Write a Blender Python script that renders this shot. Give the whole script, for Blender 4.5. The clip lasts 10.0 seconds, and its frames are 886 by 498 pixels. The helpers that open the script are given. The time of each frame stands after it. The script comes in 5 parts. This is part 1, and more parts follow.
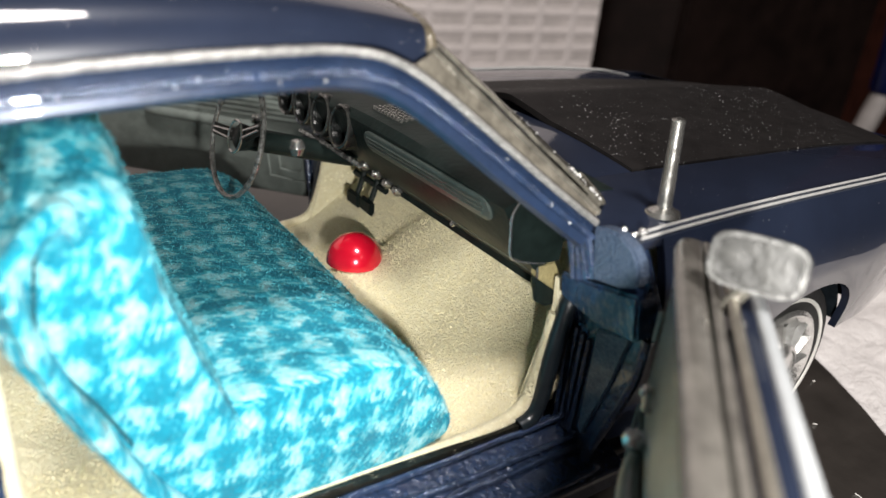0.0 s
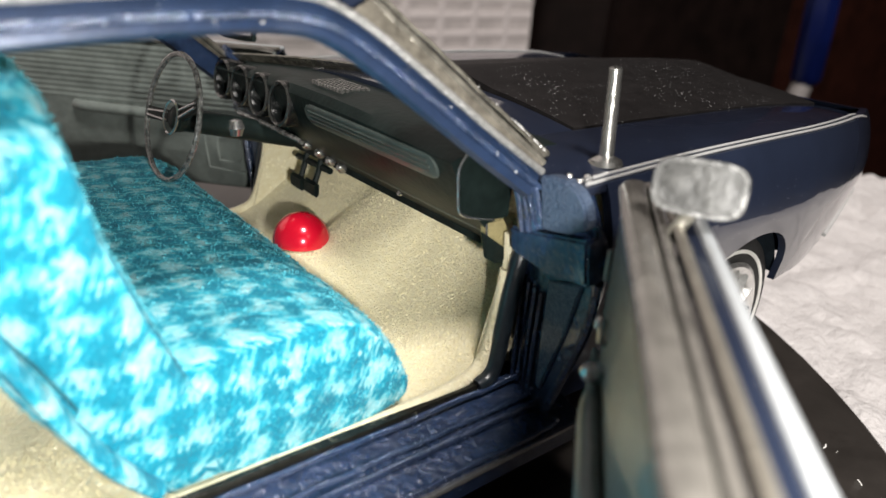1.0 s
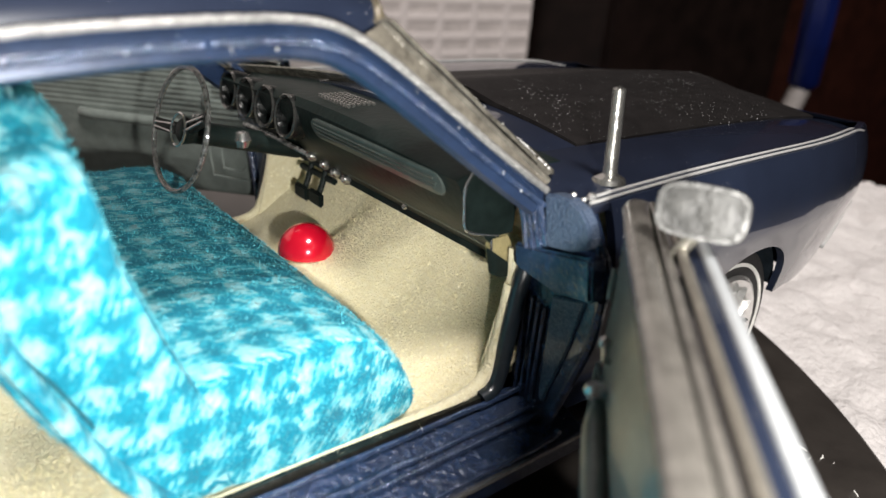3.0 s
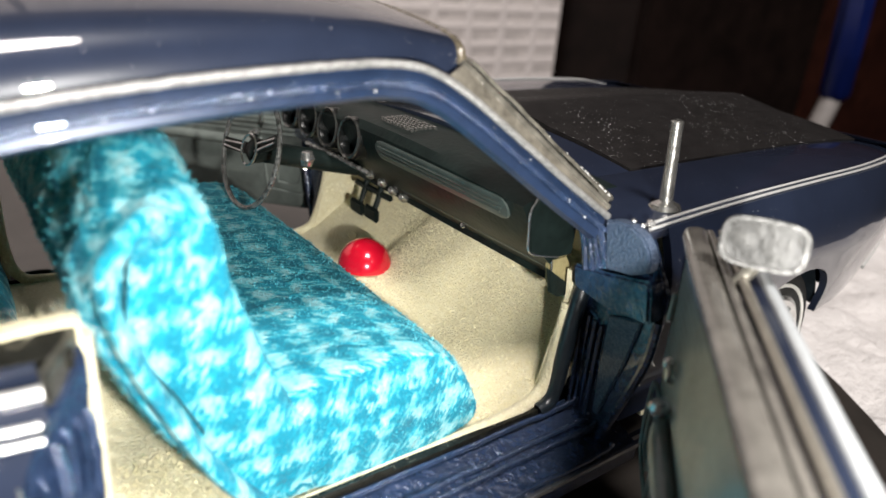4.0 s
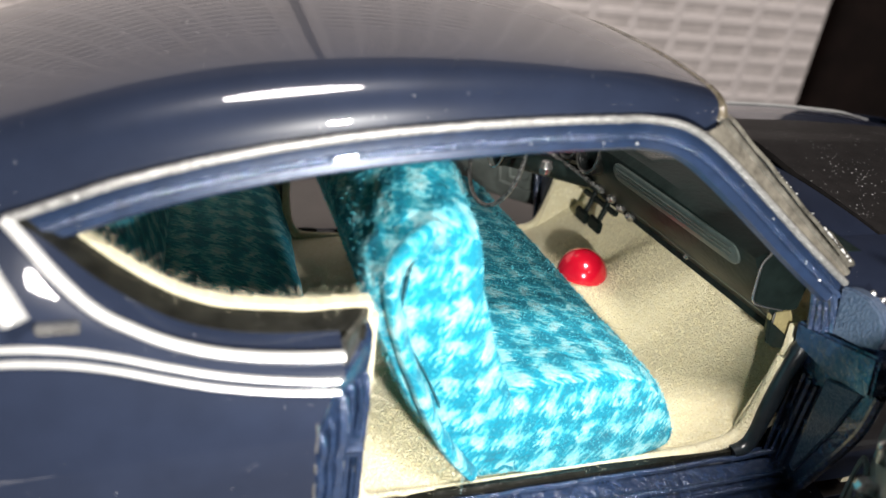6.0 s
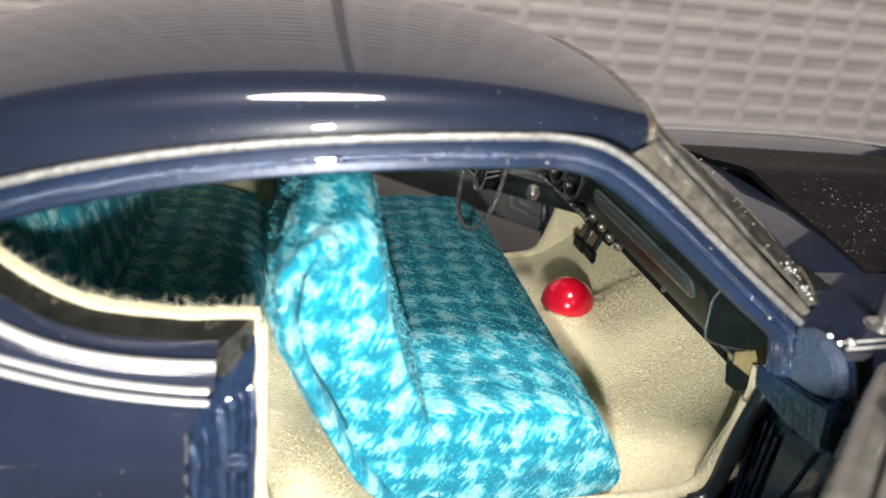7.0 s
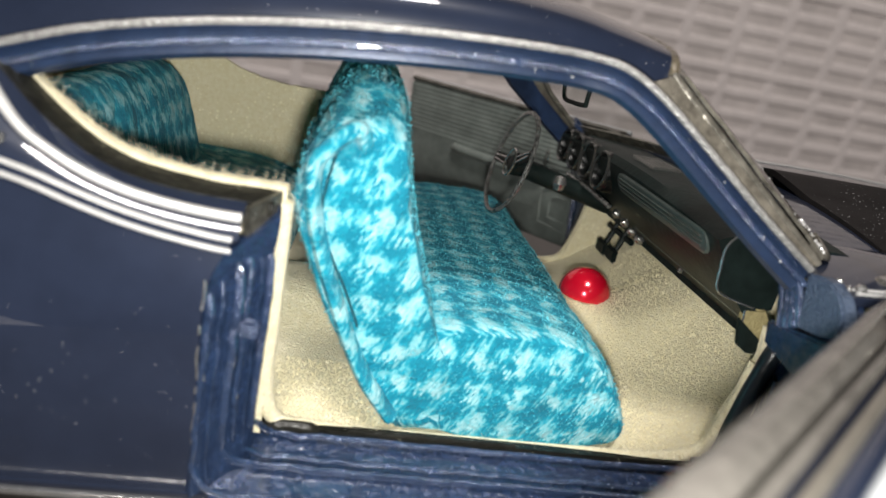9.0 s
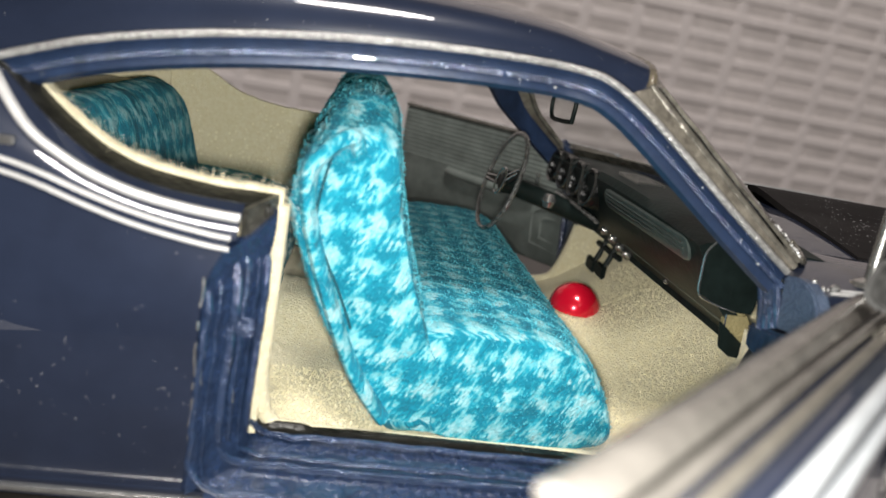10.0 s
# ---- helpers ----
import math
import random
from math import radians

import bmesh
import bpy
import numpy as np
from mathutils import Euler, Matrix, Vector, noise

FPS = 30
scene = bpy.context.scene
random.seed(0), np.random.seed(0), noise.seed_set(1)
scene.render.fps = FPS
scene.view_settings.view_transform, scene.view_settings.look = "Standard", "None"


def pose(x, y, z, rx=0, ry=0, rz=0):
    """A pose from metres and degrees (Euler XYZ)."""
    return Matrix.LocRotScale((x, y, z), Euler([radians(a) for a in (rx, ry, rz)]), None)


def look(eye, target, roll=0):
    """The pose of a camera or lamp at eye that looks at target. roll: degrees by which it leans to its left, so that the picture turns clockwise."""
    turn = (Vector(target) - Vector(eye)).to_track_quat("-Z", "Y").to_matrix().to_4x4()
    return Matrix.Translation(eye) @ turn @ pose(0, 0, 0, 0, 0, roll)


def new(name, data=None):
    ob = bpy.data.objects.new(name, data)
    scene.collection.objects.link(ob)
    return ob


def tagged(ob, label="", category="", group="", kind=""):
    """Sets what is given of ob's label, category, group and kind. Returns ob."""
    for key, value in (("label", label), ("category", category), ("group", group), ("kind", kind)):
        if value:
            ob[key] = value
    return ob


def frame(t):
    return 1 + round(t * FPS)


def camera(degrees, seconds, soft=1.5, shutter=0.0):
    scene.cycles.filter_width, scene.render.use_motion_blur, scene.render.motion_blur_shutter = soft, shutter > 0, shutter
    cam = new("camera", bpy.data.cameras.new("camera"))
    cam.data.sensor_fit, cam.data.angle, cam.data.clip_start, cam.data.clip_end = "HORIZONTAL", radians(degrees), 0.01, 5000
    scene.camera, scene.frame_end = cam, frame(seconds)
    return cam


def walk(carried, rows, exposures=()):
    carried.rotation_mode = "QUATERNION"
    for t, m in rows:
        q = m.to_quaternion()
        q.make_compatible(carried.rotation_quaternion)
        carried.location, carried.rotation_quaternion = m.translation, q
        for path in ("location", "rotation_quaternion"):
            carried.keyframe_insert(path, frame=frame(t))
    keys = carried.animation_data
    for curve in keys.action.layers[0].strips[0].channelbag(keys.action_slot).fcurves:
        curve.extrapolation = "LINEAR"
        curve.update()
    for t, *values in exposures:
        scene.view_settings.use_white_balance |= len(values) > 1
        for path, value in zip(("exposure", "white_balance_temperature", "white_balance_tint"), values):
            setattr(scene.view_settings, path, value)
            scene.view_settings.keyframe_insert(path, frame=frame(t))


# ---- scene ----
# A scale model of a coupe on a dark disc. All lengths below are in centimetres; U turns them into metres.
U = 0.01
cam = camera(65.4, 10.0)
PATH = [
    (0, (-2.106, -7.159, 5.777), (-1.059, -5.662, 4.965), 5.5),
    (0.5, (-2.188, -7.191, 5.490), (-1.052, -5.735, 4.723), 4.6),
    (1, (-2.188, -7.297, 5.331), (-1.012, -5.878, 4.553), 4.2),
    (1.5, (-2.463, -7.250, 5.402), (-1.288, -5.820, 4.645), 4.3),
    (2, (-2.275, -7.282, 5.417), (-1.094, -5.858, 4.656), 4.4),
    (3.3, (-2.293, -7.270, 5.517), (-1.111, -5.856, 4.739), 4.6),
    (3.5, (-2.313, -7.264, 5.436), (-1.133, -5.846, 4.662), 4.5),
    (4, (-2.867, -7.257, 5.781), (-1.731, -5.802, 5.013), 4.7),
    (4.5, (-3.754, -7.455, 6.253), (-2.722, -5.932, 5.469), 5.2),
    (5, (-4.028, -7.405, 6.214), (-3.030, -5.858, 5.432), 6.2),
    (5.5, (-4.123, -7.400, 6.497), (-3.334, -5.768, 5.652), 4.6),
    (6, (-3.491, -7.516, 6.382), (-2.859, -5.835, 5.504), 7.5),
    (6.2, (-3.109, -7.644, 6.602), (-2.522, -5.932, 5.751), 7.3),
    (7.3, (-1.887, -7.852, 6.331), (-1.534, -6.066, 5.502), 7.6),
    (7.5, (-1.776, -7.999, 6.322), (-1.465, -6.207, 5.490), 8.5),
    (8, (-1.286, -7.955, 5.912), (-1.048, -6.162, 5.058), 8.8),
    (8.5, (-1.454, -7.747, 5.526), (-1.161, -5.882, 4.863), 11.1),
    (9, (-1.936, -8.562, 5.148), (-1.618, -6.692, 4.514), 11.1),
    (9.5, (-1.961, -8.778, 5.008), (-1.626, -6.910, 4.378), 10.5),
    (10, (-1.885, -8.879, 4.965), (-1.569, -6.978, 4.427), 10.9),
]
cam.data.dof.use_dof, cam.data.dof.focus_distance, cam.data.dof.aperture_fstop = True, 0.084, 30.0
walk(cam, [(t, look(Vector(eye) * U, Vector(target) * U, roll)) for t, eye, target, roll in PATH], [(0, 0.15), (3.5, 0.22), (4.5, 0.32), (5.5, 0.3), (6.2, 0.2), (7.5, 0.0), (8.0, -0.09), (8.5, -0.2), (9.0, -0.34), (10.0, -0.36)])

# ---- light ----
world = bpy.data.worlds.new("world")
scene.world = world
world.use_nodes = True
world.node_tree.nodes["Background"].inputs[0].default_value = (1.0, 0.95, 0.92, 1)
world.node_tree.nodes["Background"].inputs[1].default_value = 0.165


def lamp(name, kind, place, target, energy, size, colour):
    data = bpy.data.lights.new(name, kind)
    data.energy, data.color = energy, colour
    if kind == "AREA":
        data.shape, data.size, data.size_y = "ELLIPSE", size * U, 34 * U
    else:
        data.shadow_soft_size = size * U
    ob = new(name, data)
    ob.matrix_world = look(Vector(place) * U, Vector(target) * U)
    return ob


# torch held just behind the eye, and the room's ceiling lamp
lamp("torch", "POINT", (-1.75, -8.45, 4.65), (0, 0, 2), 0.35, 0.18, (1.0, 0.97, 0.92))
lamp("ceiling_lamp", "AREA", (-10, -72, 138), (0, 0, 0), 27.0, 42, (1.0, 0.94, 0.9))


# ---- materials ----
def material(name, colour, rough=0.5, metal=0.0, coat=0.0, vary=0.0, vary_scale=3.0, bump=0.0, bump_scale=20.0,
             specks=0.0, speck_scale=9.0, spec=0.5, sheen=0.0, colour2=None):
    """Principled material with two scales of variation; scales are per centimetre."""
    m = bpy.data.materials.new(name)
    m.use_nodes = True
    nt = m.node_tree
    n, ln = nt.nodes, nt.links
    b = n["Principled BSDF"]
    b.inputs["Base Color"].default_value = (*colour, 1)
    b.inputs["Roughness"].default_value = rough
    b.inputs["Metallic"].default_value = metal
    b.inputs["Coat Weight"].default_value = coat
    b.inputs["Coat Roughness"].default_value = 0.015
    b.inputs["Coat IOR"].default_value = 1.6
    b.inputs["Specular IOR Level"].default_value = spec
    b.inputs["Sheen Weight"].default_value = sheen
    tc = n.new("ShaderNodeTexCoord")
    last = None
    if vary or colour2:
        tx = n.new("ShaderNodeTexNoise")
        tx.inputs["Scale"].default_value = vary_scale / U
        tx.inputs["Detail"].default_value = 6
        tx.inputs["Roughness"].default_value = 0.65
        ln.new(tc.outputs["Object"], tx.inputs["Vector"])
        ramp = n.new("ShaderNodeValToRGB")
        c2 = colour2 or tuple(min(1, c * (1 + vary)) for c in colour)
        c1 = colour if colour2 else tuple(c * (1 - vary) for c in colour)
        ramp.color_ramp.elements[0].color, ramp.color_ramp.elements[1].color = (*c1, 1), (*c2, 1)
        ramp.color_ramp.elements[0].position, ramp.color_ramp.elements[1].position = 0.33, 0.67
        ln.new(tx.outputs["Fac"], ramp.inputs[0])
        last = ramp.outputs[0]
    if specks:
        vo = n.new("ShaderNodeTexVoronoi")
        vo.inputs["Scale"].default_value = speck_scale / U
        vo.inputs["Randomness"].default_value = 1.0
        ln.new(tc.outputs["Object"], vo.inputs["Vector"])
        no = n.new("ShaderNodeTexNoise")
        no.inputs["Scale"].default_value = 0.8 / U
        ln.new(tc.outputs["Object"], no.inputs["Vector"])
        sep = n.new("ShaderNodeSeparateColor")
        ln.new(vo.outputs["Color"], sep.inputs[0])
        size = n.new("ShaderNodeMath")
        size.operation = "MULTIPLY"
        ln.new(sep.outputs[0], size.inputs[0])
        ln.new(no.outputs["Fac"], size.inputs[1])
        sz = n.new("ShaderNodeMath")
        sz.operation = "MULTIPLY_ADD"
        ln.new(size.outputs[0], sz.inputs[0])
        sz.inputs[1].default_value, sz.inputs[2].default_value = specks, -specks * 0.22
        cmp = n.new("ShaderNodeMath")
        cmp.operation = "LESS_THAN"
        ln.new(vo.outputs["Distance"], cmp.inputs[0])
        ln.new(sz.outputs[0], cmp.inputs[1])
        mix = n.new("ShaderNodeMix")
        mix.data_type = "RGBA"
        ln.new(cmp.outputs[0], mix.inputs[0])
        mix.inputs[6].default_value = (*colour, 1)
        mix.inputs[7].default_value = (*tuple(min(0.95, max(0.55, 1.15 * c)) for c in (colour2 or (0.5, 0.5, 0.5))), 1)
        if last:
            ln.new(last, mix.inputs[6])
        last = mix.outputs[2]
    if last:
        ln.new(last, b.inputs["Base Color"])
    if bump:
        bt = n.new("ShaderNodeTexNoise")
        bt.inputs["Scale"].default_value = bump_scale / U
        bt.inputs["Detail"].default_value = 5
        ln.new(tc.outputs["Object"], bt.inputs["Vector"])
        bp = n.new("ShaderNodeBump")
        bp.inputs["Strength"].default_value = 1.0
        bp.inputs["Distance"].default_value = bump * U
        ln.new(bt.outputs["Fac"], bp.inputs["Height"])
        ln.new(bp.outputs[0], b.inputs["Normal"])
    return m


M_PAINT = material("navy_paint", (0.014, 0.0195, 0.037), 0.32, 0.0, 1.0, 0.12, 1.5, 0.0005, 2.0, 0.28, 24.0, spec=0.15)
M_PAINT_RAW = material("navy_paint_jamb", (0.018, 0.034, 0.078), 0.24, 0.2, 0.6, 0.3, 6.0, 0.03, 14.0, 0.25, 22.0, spec=0.8)
# pale specks: worn flecks, and the ribs' broken glints put into the colour
M_RIB = material("navy_paint_rib", (0.024, 0.045, 0.10), 0.18, 0.3, 1.0, 0.3, 6.0, 0.03, 20.0, 0.45, 26.0, spec=1.0)
M_TRIM = material("bright_trim", (0.62, 0.62, 0.61), 0.32, 0.35, 0.4, 0.08, 8.0, 0.006, 12.0)
M_RAIL = material("navy_paint_rail", (0.014, 0.028, 0.066), 0.4, 0.2, 0.1, 0.2, 6.0, 0.003, 14.0)
M_WORN = material("worn_paint", (0.030, 0.052, 0.10), 0.36, 0.2, 0.2, 0, 34.0, 0.022, 34.0, colour2=(0.10, 0.135, 0.195))
M_CHROME = material("chrome_foil", (0.55, 0.55, 0.54), 0.24, 0.9, 0.3, 0.12, 8.0, 0.006, 12.0)
M_DRIP = material("brushed_silver", (0.38, 0.38, 0.37), 0.34, 0.6, 0.4, 0.3, 22.0, 0.018, 30.0)
M_DOORTRIM = material("pale_door_trim", (0.55, 0.58, 0.60), 0.3, 0.2, 0.3, 0.06, 6.0, 0.004, 9.0)
M_FOIL = material("dull_foil", (0.17, 0.16, 0.135), 0.26, 0.45, 0.5, 0.55, 6.0, 0.03, 8.0)
M_FOILPALE = material("pale_dull_foil", (0.18, 0.165, 0.135), 0.28, 0.35, 0.5, 0.4, 6.0, 0.035, 9.0)
M_HOOD = material("matte_black", (0.010, 0.009, 0.009), 0.6, 0, 0, 0.3, 4.0, 0.003, 30.0, 0.62, 24.0, spec=0.12)
M_DASH = material("dash_plastic", (0.007, 0.012, 0.011), 0.46, 0, 0, 0.35, 4.0, 0.006, 14.0, spec=0.16)
M_DOORIN = material("door_lining", (0.14, 0.16, 0.148), 0.34, 0, 0.3, 0.25, 2.0, 0.008, 8.0)
M_JAMB = material("jamb_black", (0.012, 0.017, 0.022), 0.3, 0, 0.3, 0.3, 5.0, 0.01, 10.0)
M_RUBBER = material("dark_trim", (0.011, 0.011, 0.009), 0.3, 0, 0, 0.4, 6.0, 0.014, 16.0, spec=0.25)
M_TRIMGREY = material("grey_inlay", (0.062, 0.078, 0.072), 0.35, 0.1, 0, 0.15, 8.0)
# the flock's glitter is painted in as pale specks
M_FLOCK = material("cream_flock", (0.74, 0.66, 0.41), 0.6, 0, 0, 0, 16.0, 0.035, 40.0, 1.2, 20.0, sheen=0.3, colour2=(0.83, 0.77, 0.55))
M_CLOTH = material("white_cloth", (0.56, 0.535, 0.525), 0.95, 0, 0, 0.08, 2.0, 0.07, 7.0)
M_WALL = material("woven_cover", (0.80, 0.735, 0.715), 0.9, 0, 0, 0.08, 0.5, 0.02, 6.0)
# darker than the bands: the shade in the hollows is put into the colour
M_WALLGAP = material("woven_cover_shaded_hollow", (0.69, 0.63, 0.605), 0.95, 0, 0, 0.16, 0.35, 0.05, 4.0)
M_DUSTY = material("dusty_dark_trim", (0.035, 0.034, 0.028), 0.4, 0, 0.2, 0.5, 14.0, 0.02, 26.0, 0.5, 30.0)
M_DISC = material("disc_black", (0.03, 0.026, 0.023), 0.35, 0, 0, 0.25, 1.2, 0.003, 8.0, 0.12, 4.0)
M_WOOD = material("dark_wood", (0.009, 0.005, 0.0042), 0.6, 0, 0, 0.5, 0.3, spec=0.15)
M_WOODRED = material("red_wood", (0.028, 0.008, 0.005), 0.6, 0, 0, 0.4, 0.3, spec=0.15)
M_RED = material("red_pearl", (0.72, 0.006, 0.03), 0.2, 0.35, 1.0, 0.08, 3.0)
M_TYRE = material("tyre_rubber", (0.015, 0.015, 0.015), 0.7, 0, 0, 0.2, 5.0, 0.01, 20)
M_WHITE = material("white_paint", (0.75, 0.74, 0.7), 0.5, 0, 0, 0.06, 4.0)
M_BLUE = material("blue_plastic", (0.003, 0.009, 0.075), 0.35, 0, 0, 0.2, 0.4)
M_SILVER = material("silver_plastic", (0.42, 0.42, 0.40), 0.25, 0.9, 0.3, 0.12, 5.0, 0.01, 8.0)
M_WHEELRIM = material("worn_silver_black", (0.010, 0.011, 0.011), 0.16, 0.3, 0.8, 0, 16.0, 0.025, 30.0, colour2=(0.26, 0.26, 0.25))
M_GREYGLASS = material("grey_mirror", (0.035, 0.035, 0.033), 0.42, 0.0, 0.0, 0.6, 5.0, 0.02, 5.0, spec=0.3)
M_GLOSS = material("gloss_black", (0.005, 0.006, 0.006), 0.24, 0, 0, 0.3, 5.0, 0.012, 12.0, spec=0.2)
M_GUNMETAL = material("gunmetal", (0.12, 0.12, 0.115), 0.18, 0.8, 0.4, 0.2, 6.0)
M_CABLE = material("grey_cable", (0.28, 0.26, 0.25), 0.6, 0, 0, 0.15, 0.5)
M_MIRRORRIM = material("worn_silver_rim", (0.06, 0.06, 0.058), 0.42, 0.3, 0.1, 0.4, 7.0, 0.02, 9.0)
M_HUB = material("hubcap_chrome", (0.78, 0.78, 0.76), 0.2, 0.9, 0, 0.1, 6.0, 0.006, 8.0)
M_CAP = material("brown_grey_cap", (0.16, 0.15, 0.135), 0.24, 0.35, 0.4, 0.3, 4.0, 0.008, 8.0)
M_BEIGE = material("beige_foil", (0.33, 0.305, 0.26), 0.28, 0.7, 0.3, 0.12, 6.0, 0.01, 10.0)
M_GLUE = material("dried_glue", (0.10, 0.085, 0.06), 0.12, 0.0, 0.6, 0.4, 9.0, 0.03, 9.0)
# pale colour for the glare marks on the windscreen
M_GLARE = material("milky_glare", (0.62, 0.62, 0.60), 0.12, 0.0, 0.6, 0.2, 9.0, 0.02, 14.0)
# cream with its shade put in as a darker olive
M_CREAMSHADE = material("shaded_cream", (0.27, 0.23, 0.11), 0.7, 0, 0, 0.2, 9.0, 0.02, 30.0)
M_ROOMWALL = material("room_paint", (0.10, 0.09, 0.085), 0.9, 0, 0, 0.05, 0.05)


def glazing():
    """Clear plastic sheet: see-through, with a faintly crinkled gloss."""
    m = bpy.data.materials.new("clear_sheet")
    m.use_nodes = True
    n, ln = m.node_tree.nodes, m.node_tree.links
    n.remove(n["Principled BSDF"])
    see, shine, mix, fr = n.new("ShaderNodeBsdfTransparent"), n.new("ShaderNodeBsdfGlossy"), n.new("ShaderNodeMixShader"), n.new("ShaderNodeLayerWeight")
    see.inputs[0].default_value = (0.95, 0.955, 0.95, 1)
    shine.inputs["Roughness"].default_value = 0.12
    fr.inputs["Blend"].default_value = 0.12
    tc, tx, bp = n.new("ShaderNodeTexCoord"), n.new("ShaderNodeTexNoise"), n.new("ShaderNodeBump")
    tx.inputs["Scale"].default_value = 2.2 / U
    tx.inputs["Detail"].default_value = 4
    bp.inputs["Distance"].default_value = 0.05 * U
    ln.new(tc.outputs["Object"], tx.inputs["Vector"])
    ln.new(tx.outputs["Fac"], bp.inputs["Height"])
    ln.new(bp.outputs[0], shine.inputs["Normal"])
    cut = n.new("ShaderNodeMath")
    cut.operation = "MULTIPLY"
    cut.inputs[1].default_value = 0.45
    ln.new(fr.outputs["Facing"], cut.inputs[0])
    ln.new(cut.outputs[0], mix.inputs[0])
    ln.new(see.outputs[0], mix.inputs[1])
    ln.new(shine.outputs[0], mix.inputs[2])
    ln.new(mix.outputs[0], n["Material Output"].inputs[0])
    return m


M_GLAZING = glazing()


def fabric():
    """Woven check of teal and pale blue with frayed edges, laid by UV in centimetres."""
    m = bpy.data.materials.new("teal_check_fabric")
    m.use_nodes = True
    n, ln = m.node_tree.nodes, m.node_tree.links
    b = n["Principled BSDF"]
    b.inputs["Roughness"].default_value = 0.75
    b.inputs["Sheen Weight"].default_value = 0.06
    b.inputs["Specular IOR Level"].default_value = 0.25
    uv = n.new("ShaderNodeTexCoord")

    def math_(op, a, c=None, d=None):
        q = n.new("ShaderNodeMath")
        q.operation = op
        for i, v in enumerate((a, c, d)):
            if v is None:
                continue
            if isinstance(v, (int, float)):
                q.inputs[i].default_value = v
            else:
                ln.new(v, q.inputs[i])
        return q.outputs[0]

    def noise_(scale, detail, sx=1.0, sy=1.0, rot=0.0):
        turn = n.new("ShaderNodeMapping")
        turn.inputs["Rotation"].default_value = (0, 0, rot)
        ln.new(uv.outputs["UV"], turn.inputs[0])
        mp = n.new("ShaderNodeMapping")
        mp.inputs["Scale"].default_value = (sx, sy, 1)
        ln.new(turn.outputs[0], mp.inputs[0])
        t = n.new("ShaderNodeTexNoise")
        t.inputs["Scale"].default_value = scale
        t.inputs["Detail"].default_value = detail
        ln.new(mp.outputs[0], t.inputs["Vector"])
        return t.outputs["Fac"]

    sep = n.new("ShaderNodeSeparateXYZ")
    ln.new(uv.outputs["UV"], sep.inputs[0])
    streak = noise_(1.0, 4, 46, 11, 0.46)
    blot = noise_(4.5, 4)
    wob = math_("MULTIPLY_ADD", blot, 0.52, -0.26)
    jag = math_("MULTIPLY_ADD", streak, 0.28, -0.14)
    per = 0.39

    def band(axis, off, soft):
        v = math_("ADD", math_("ADD", axis, wob), jag)
        f = math_("FRACT", math_("MULTIPLY_ADD", v, 1 / per, off))
        tri = math_("ABSOLUTE", math_("SUBTRACT", f, 0.5))
        mr = n.new("ShaderNodeMapRange")
        mr.interpolation_type = "SMOOTHSTEP"
        mr.inputs["From Min"].default_value, mr.inputs["From Max"].default_value = 0.25 - soft, 0.25 + soft
        ln.new(tri, mr.inputs["Value"])
        return mr.outputs[0]

    # two crossing bands; where they differ the threads show as slanting frayed strokes
    ba, bb = band(sep.outputs[0], 0.0, 0.12), band(sep.outputs[1], 0.3, 0.12)
    thread = noise_(1.0, 2, 24, 5.5, 0.46)
    mr = n.new("ShaderNodeMapRange")
    mr.interpolation_type = "SMOOTHSTEP"
    mr.inputs["From Min"].default_value, mr.inputs["From Max"].default_value = 0.40, 0.60
    mr.inputs["To Min"].default_value, mr.inputs["To Max"].default_value = 0.14, 0.78
    ln.new(thread, mr.inputs["Value"])
    stroke = mr.outputs[0]
    both_on = math_("MULTIPLY", ba, bb)
    one_on = math_("SUBTRACT", math_("ADD", ba, bb), math_("MULTIPLY", both_on, 2.0))
    check = math_("ADD", math_("MULTIPLY", both_on, 0.95), math_("MULTIPLY", one_on, stroke))
    tone = math_("ADD", math_("MULTIPLY_ADD", check, 0.8, 0.06), math_("MULTIPLY_ADD", streak, 0.95, -0.50))
    ramp = n.new("ShaderNodeValToRGB")
    e = ramp.color_ramp.elements
    e[0].position, e[0].color = 0.08, (0.002, 0.19, 0.285, 1)
    e[1].position, e[1].color = 0.92, (0.37, 0.62, 0.66, 1)
    k = e.new(0.41)
    k.color = (0.006, 0.30, 0.41, 1)
    k = e.new(0.64)
    k.color = (0.125, 0.47, 0.54, 1)
    ln.new(tone, ramp.inputs[0])
    ln.new(ramp.outputs[0], b.inputs["Base Color"])
    weave = noise_(60, 2, 1.0, 0.35, 0.6)
    bp = n.new("ShaderNodeBump")
    bp.inputs["Strength"].default_value = 1.0
    bp.inputs["Distance"].default_value = 0.025 * U
    fold = math_("ABSOLUTE", math_("SUBTRACT", noise_(1.0, 3, 1.5, 0.8, 0.5), 0.5))
    ln.new(math_("ADD", math_("ADD", weave, math_("MULTIPLY", blot, 1.5)), math_("MULTIPLY", fold, 9.0)), bp.inputs["Height"])
    ln.new(bp.outputs[0], b.inputs["Normal"])
    return m


M_FABRIC = fabric()
# dark teal that stands in for the shade inside the cloth folds
M_FOLDSHADE = material("teal_fold_shade", (0.006, 0.075, 0.10), 0.9, 0, 0, 0.3, 12.0, 0.01, 30.0)


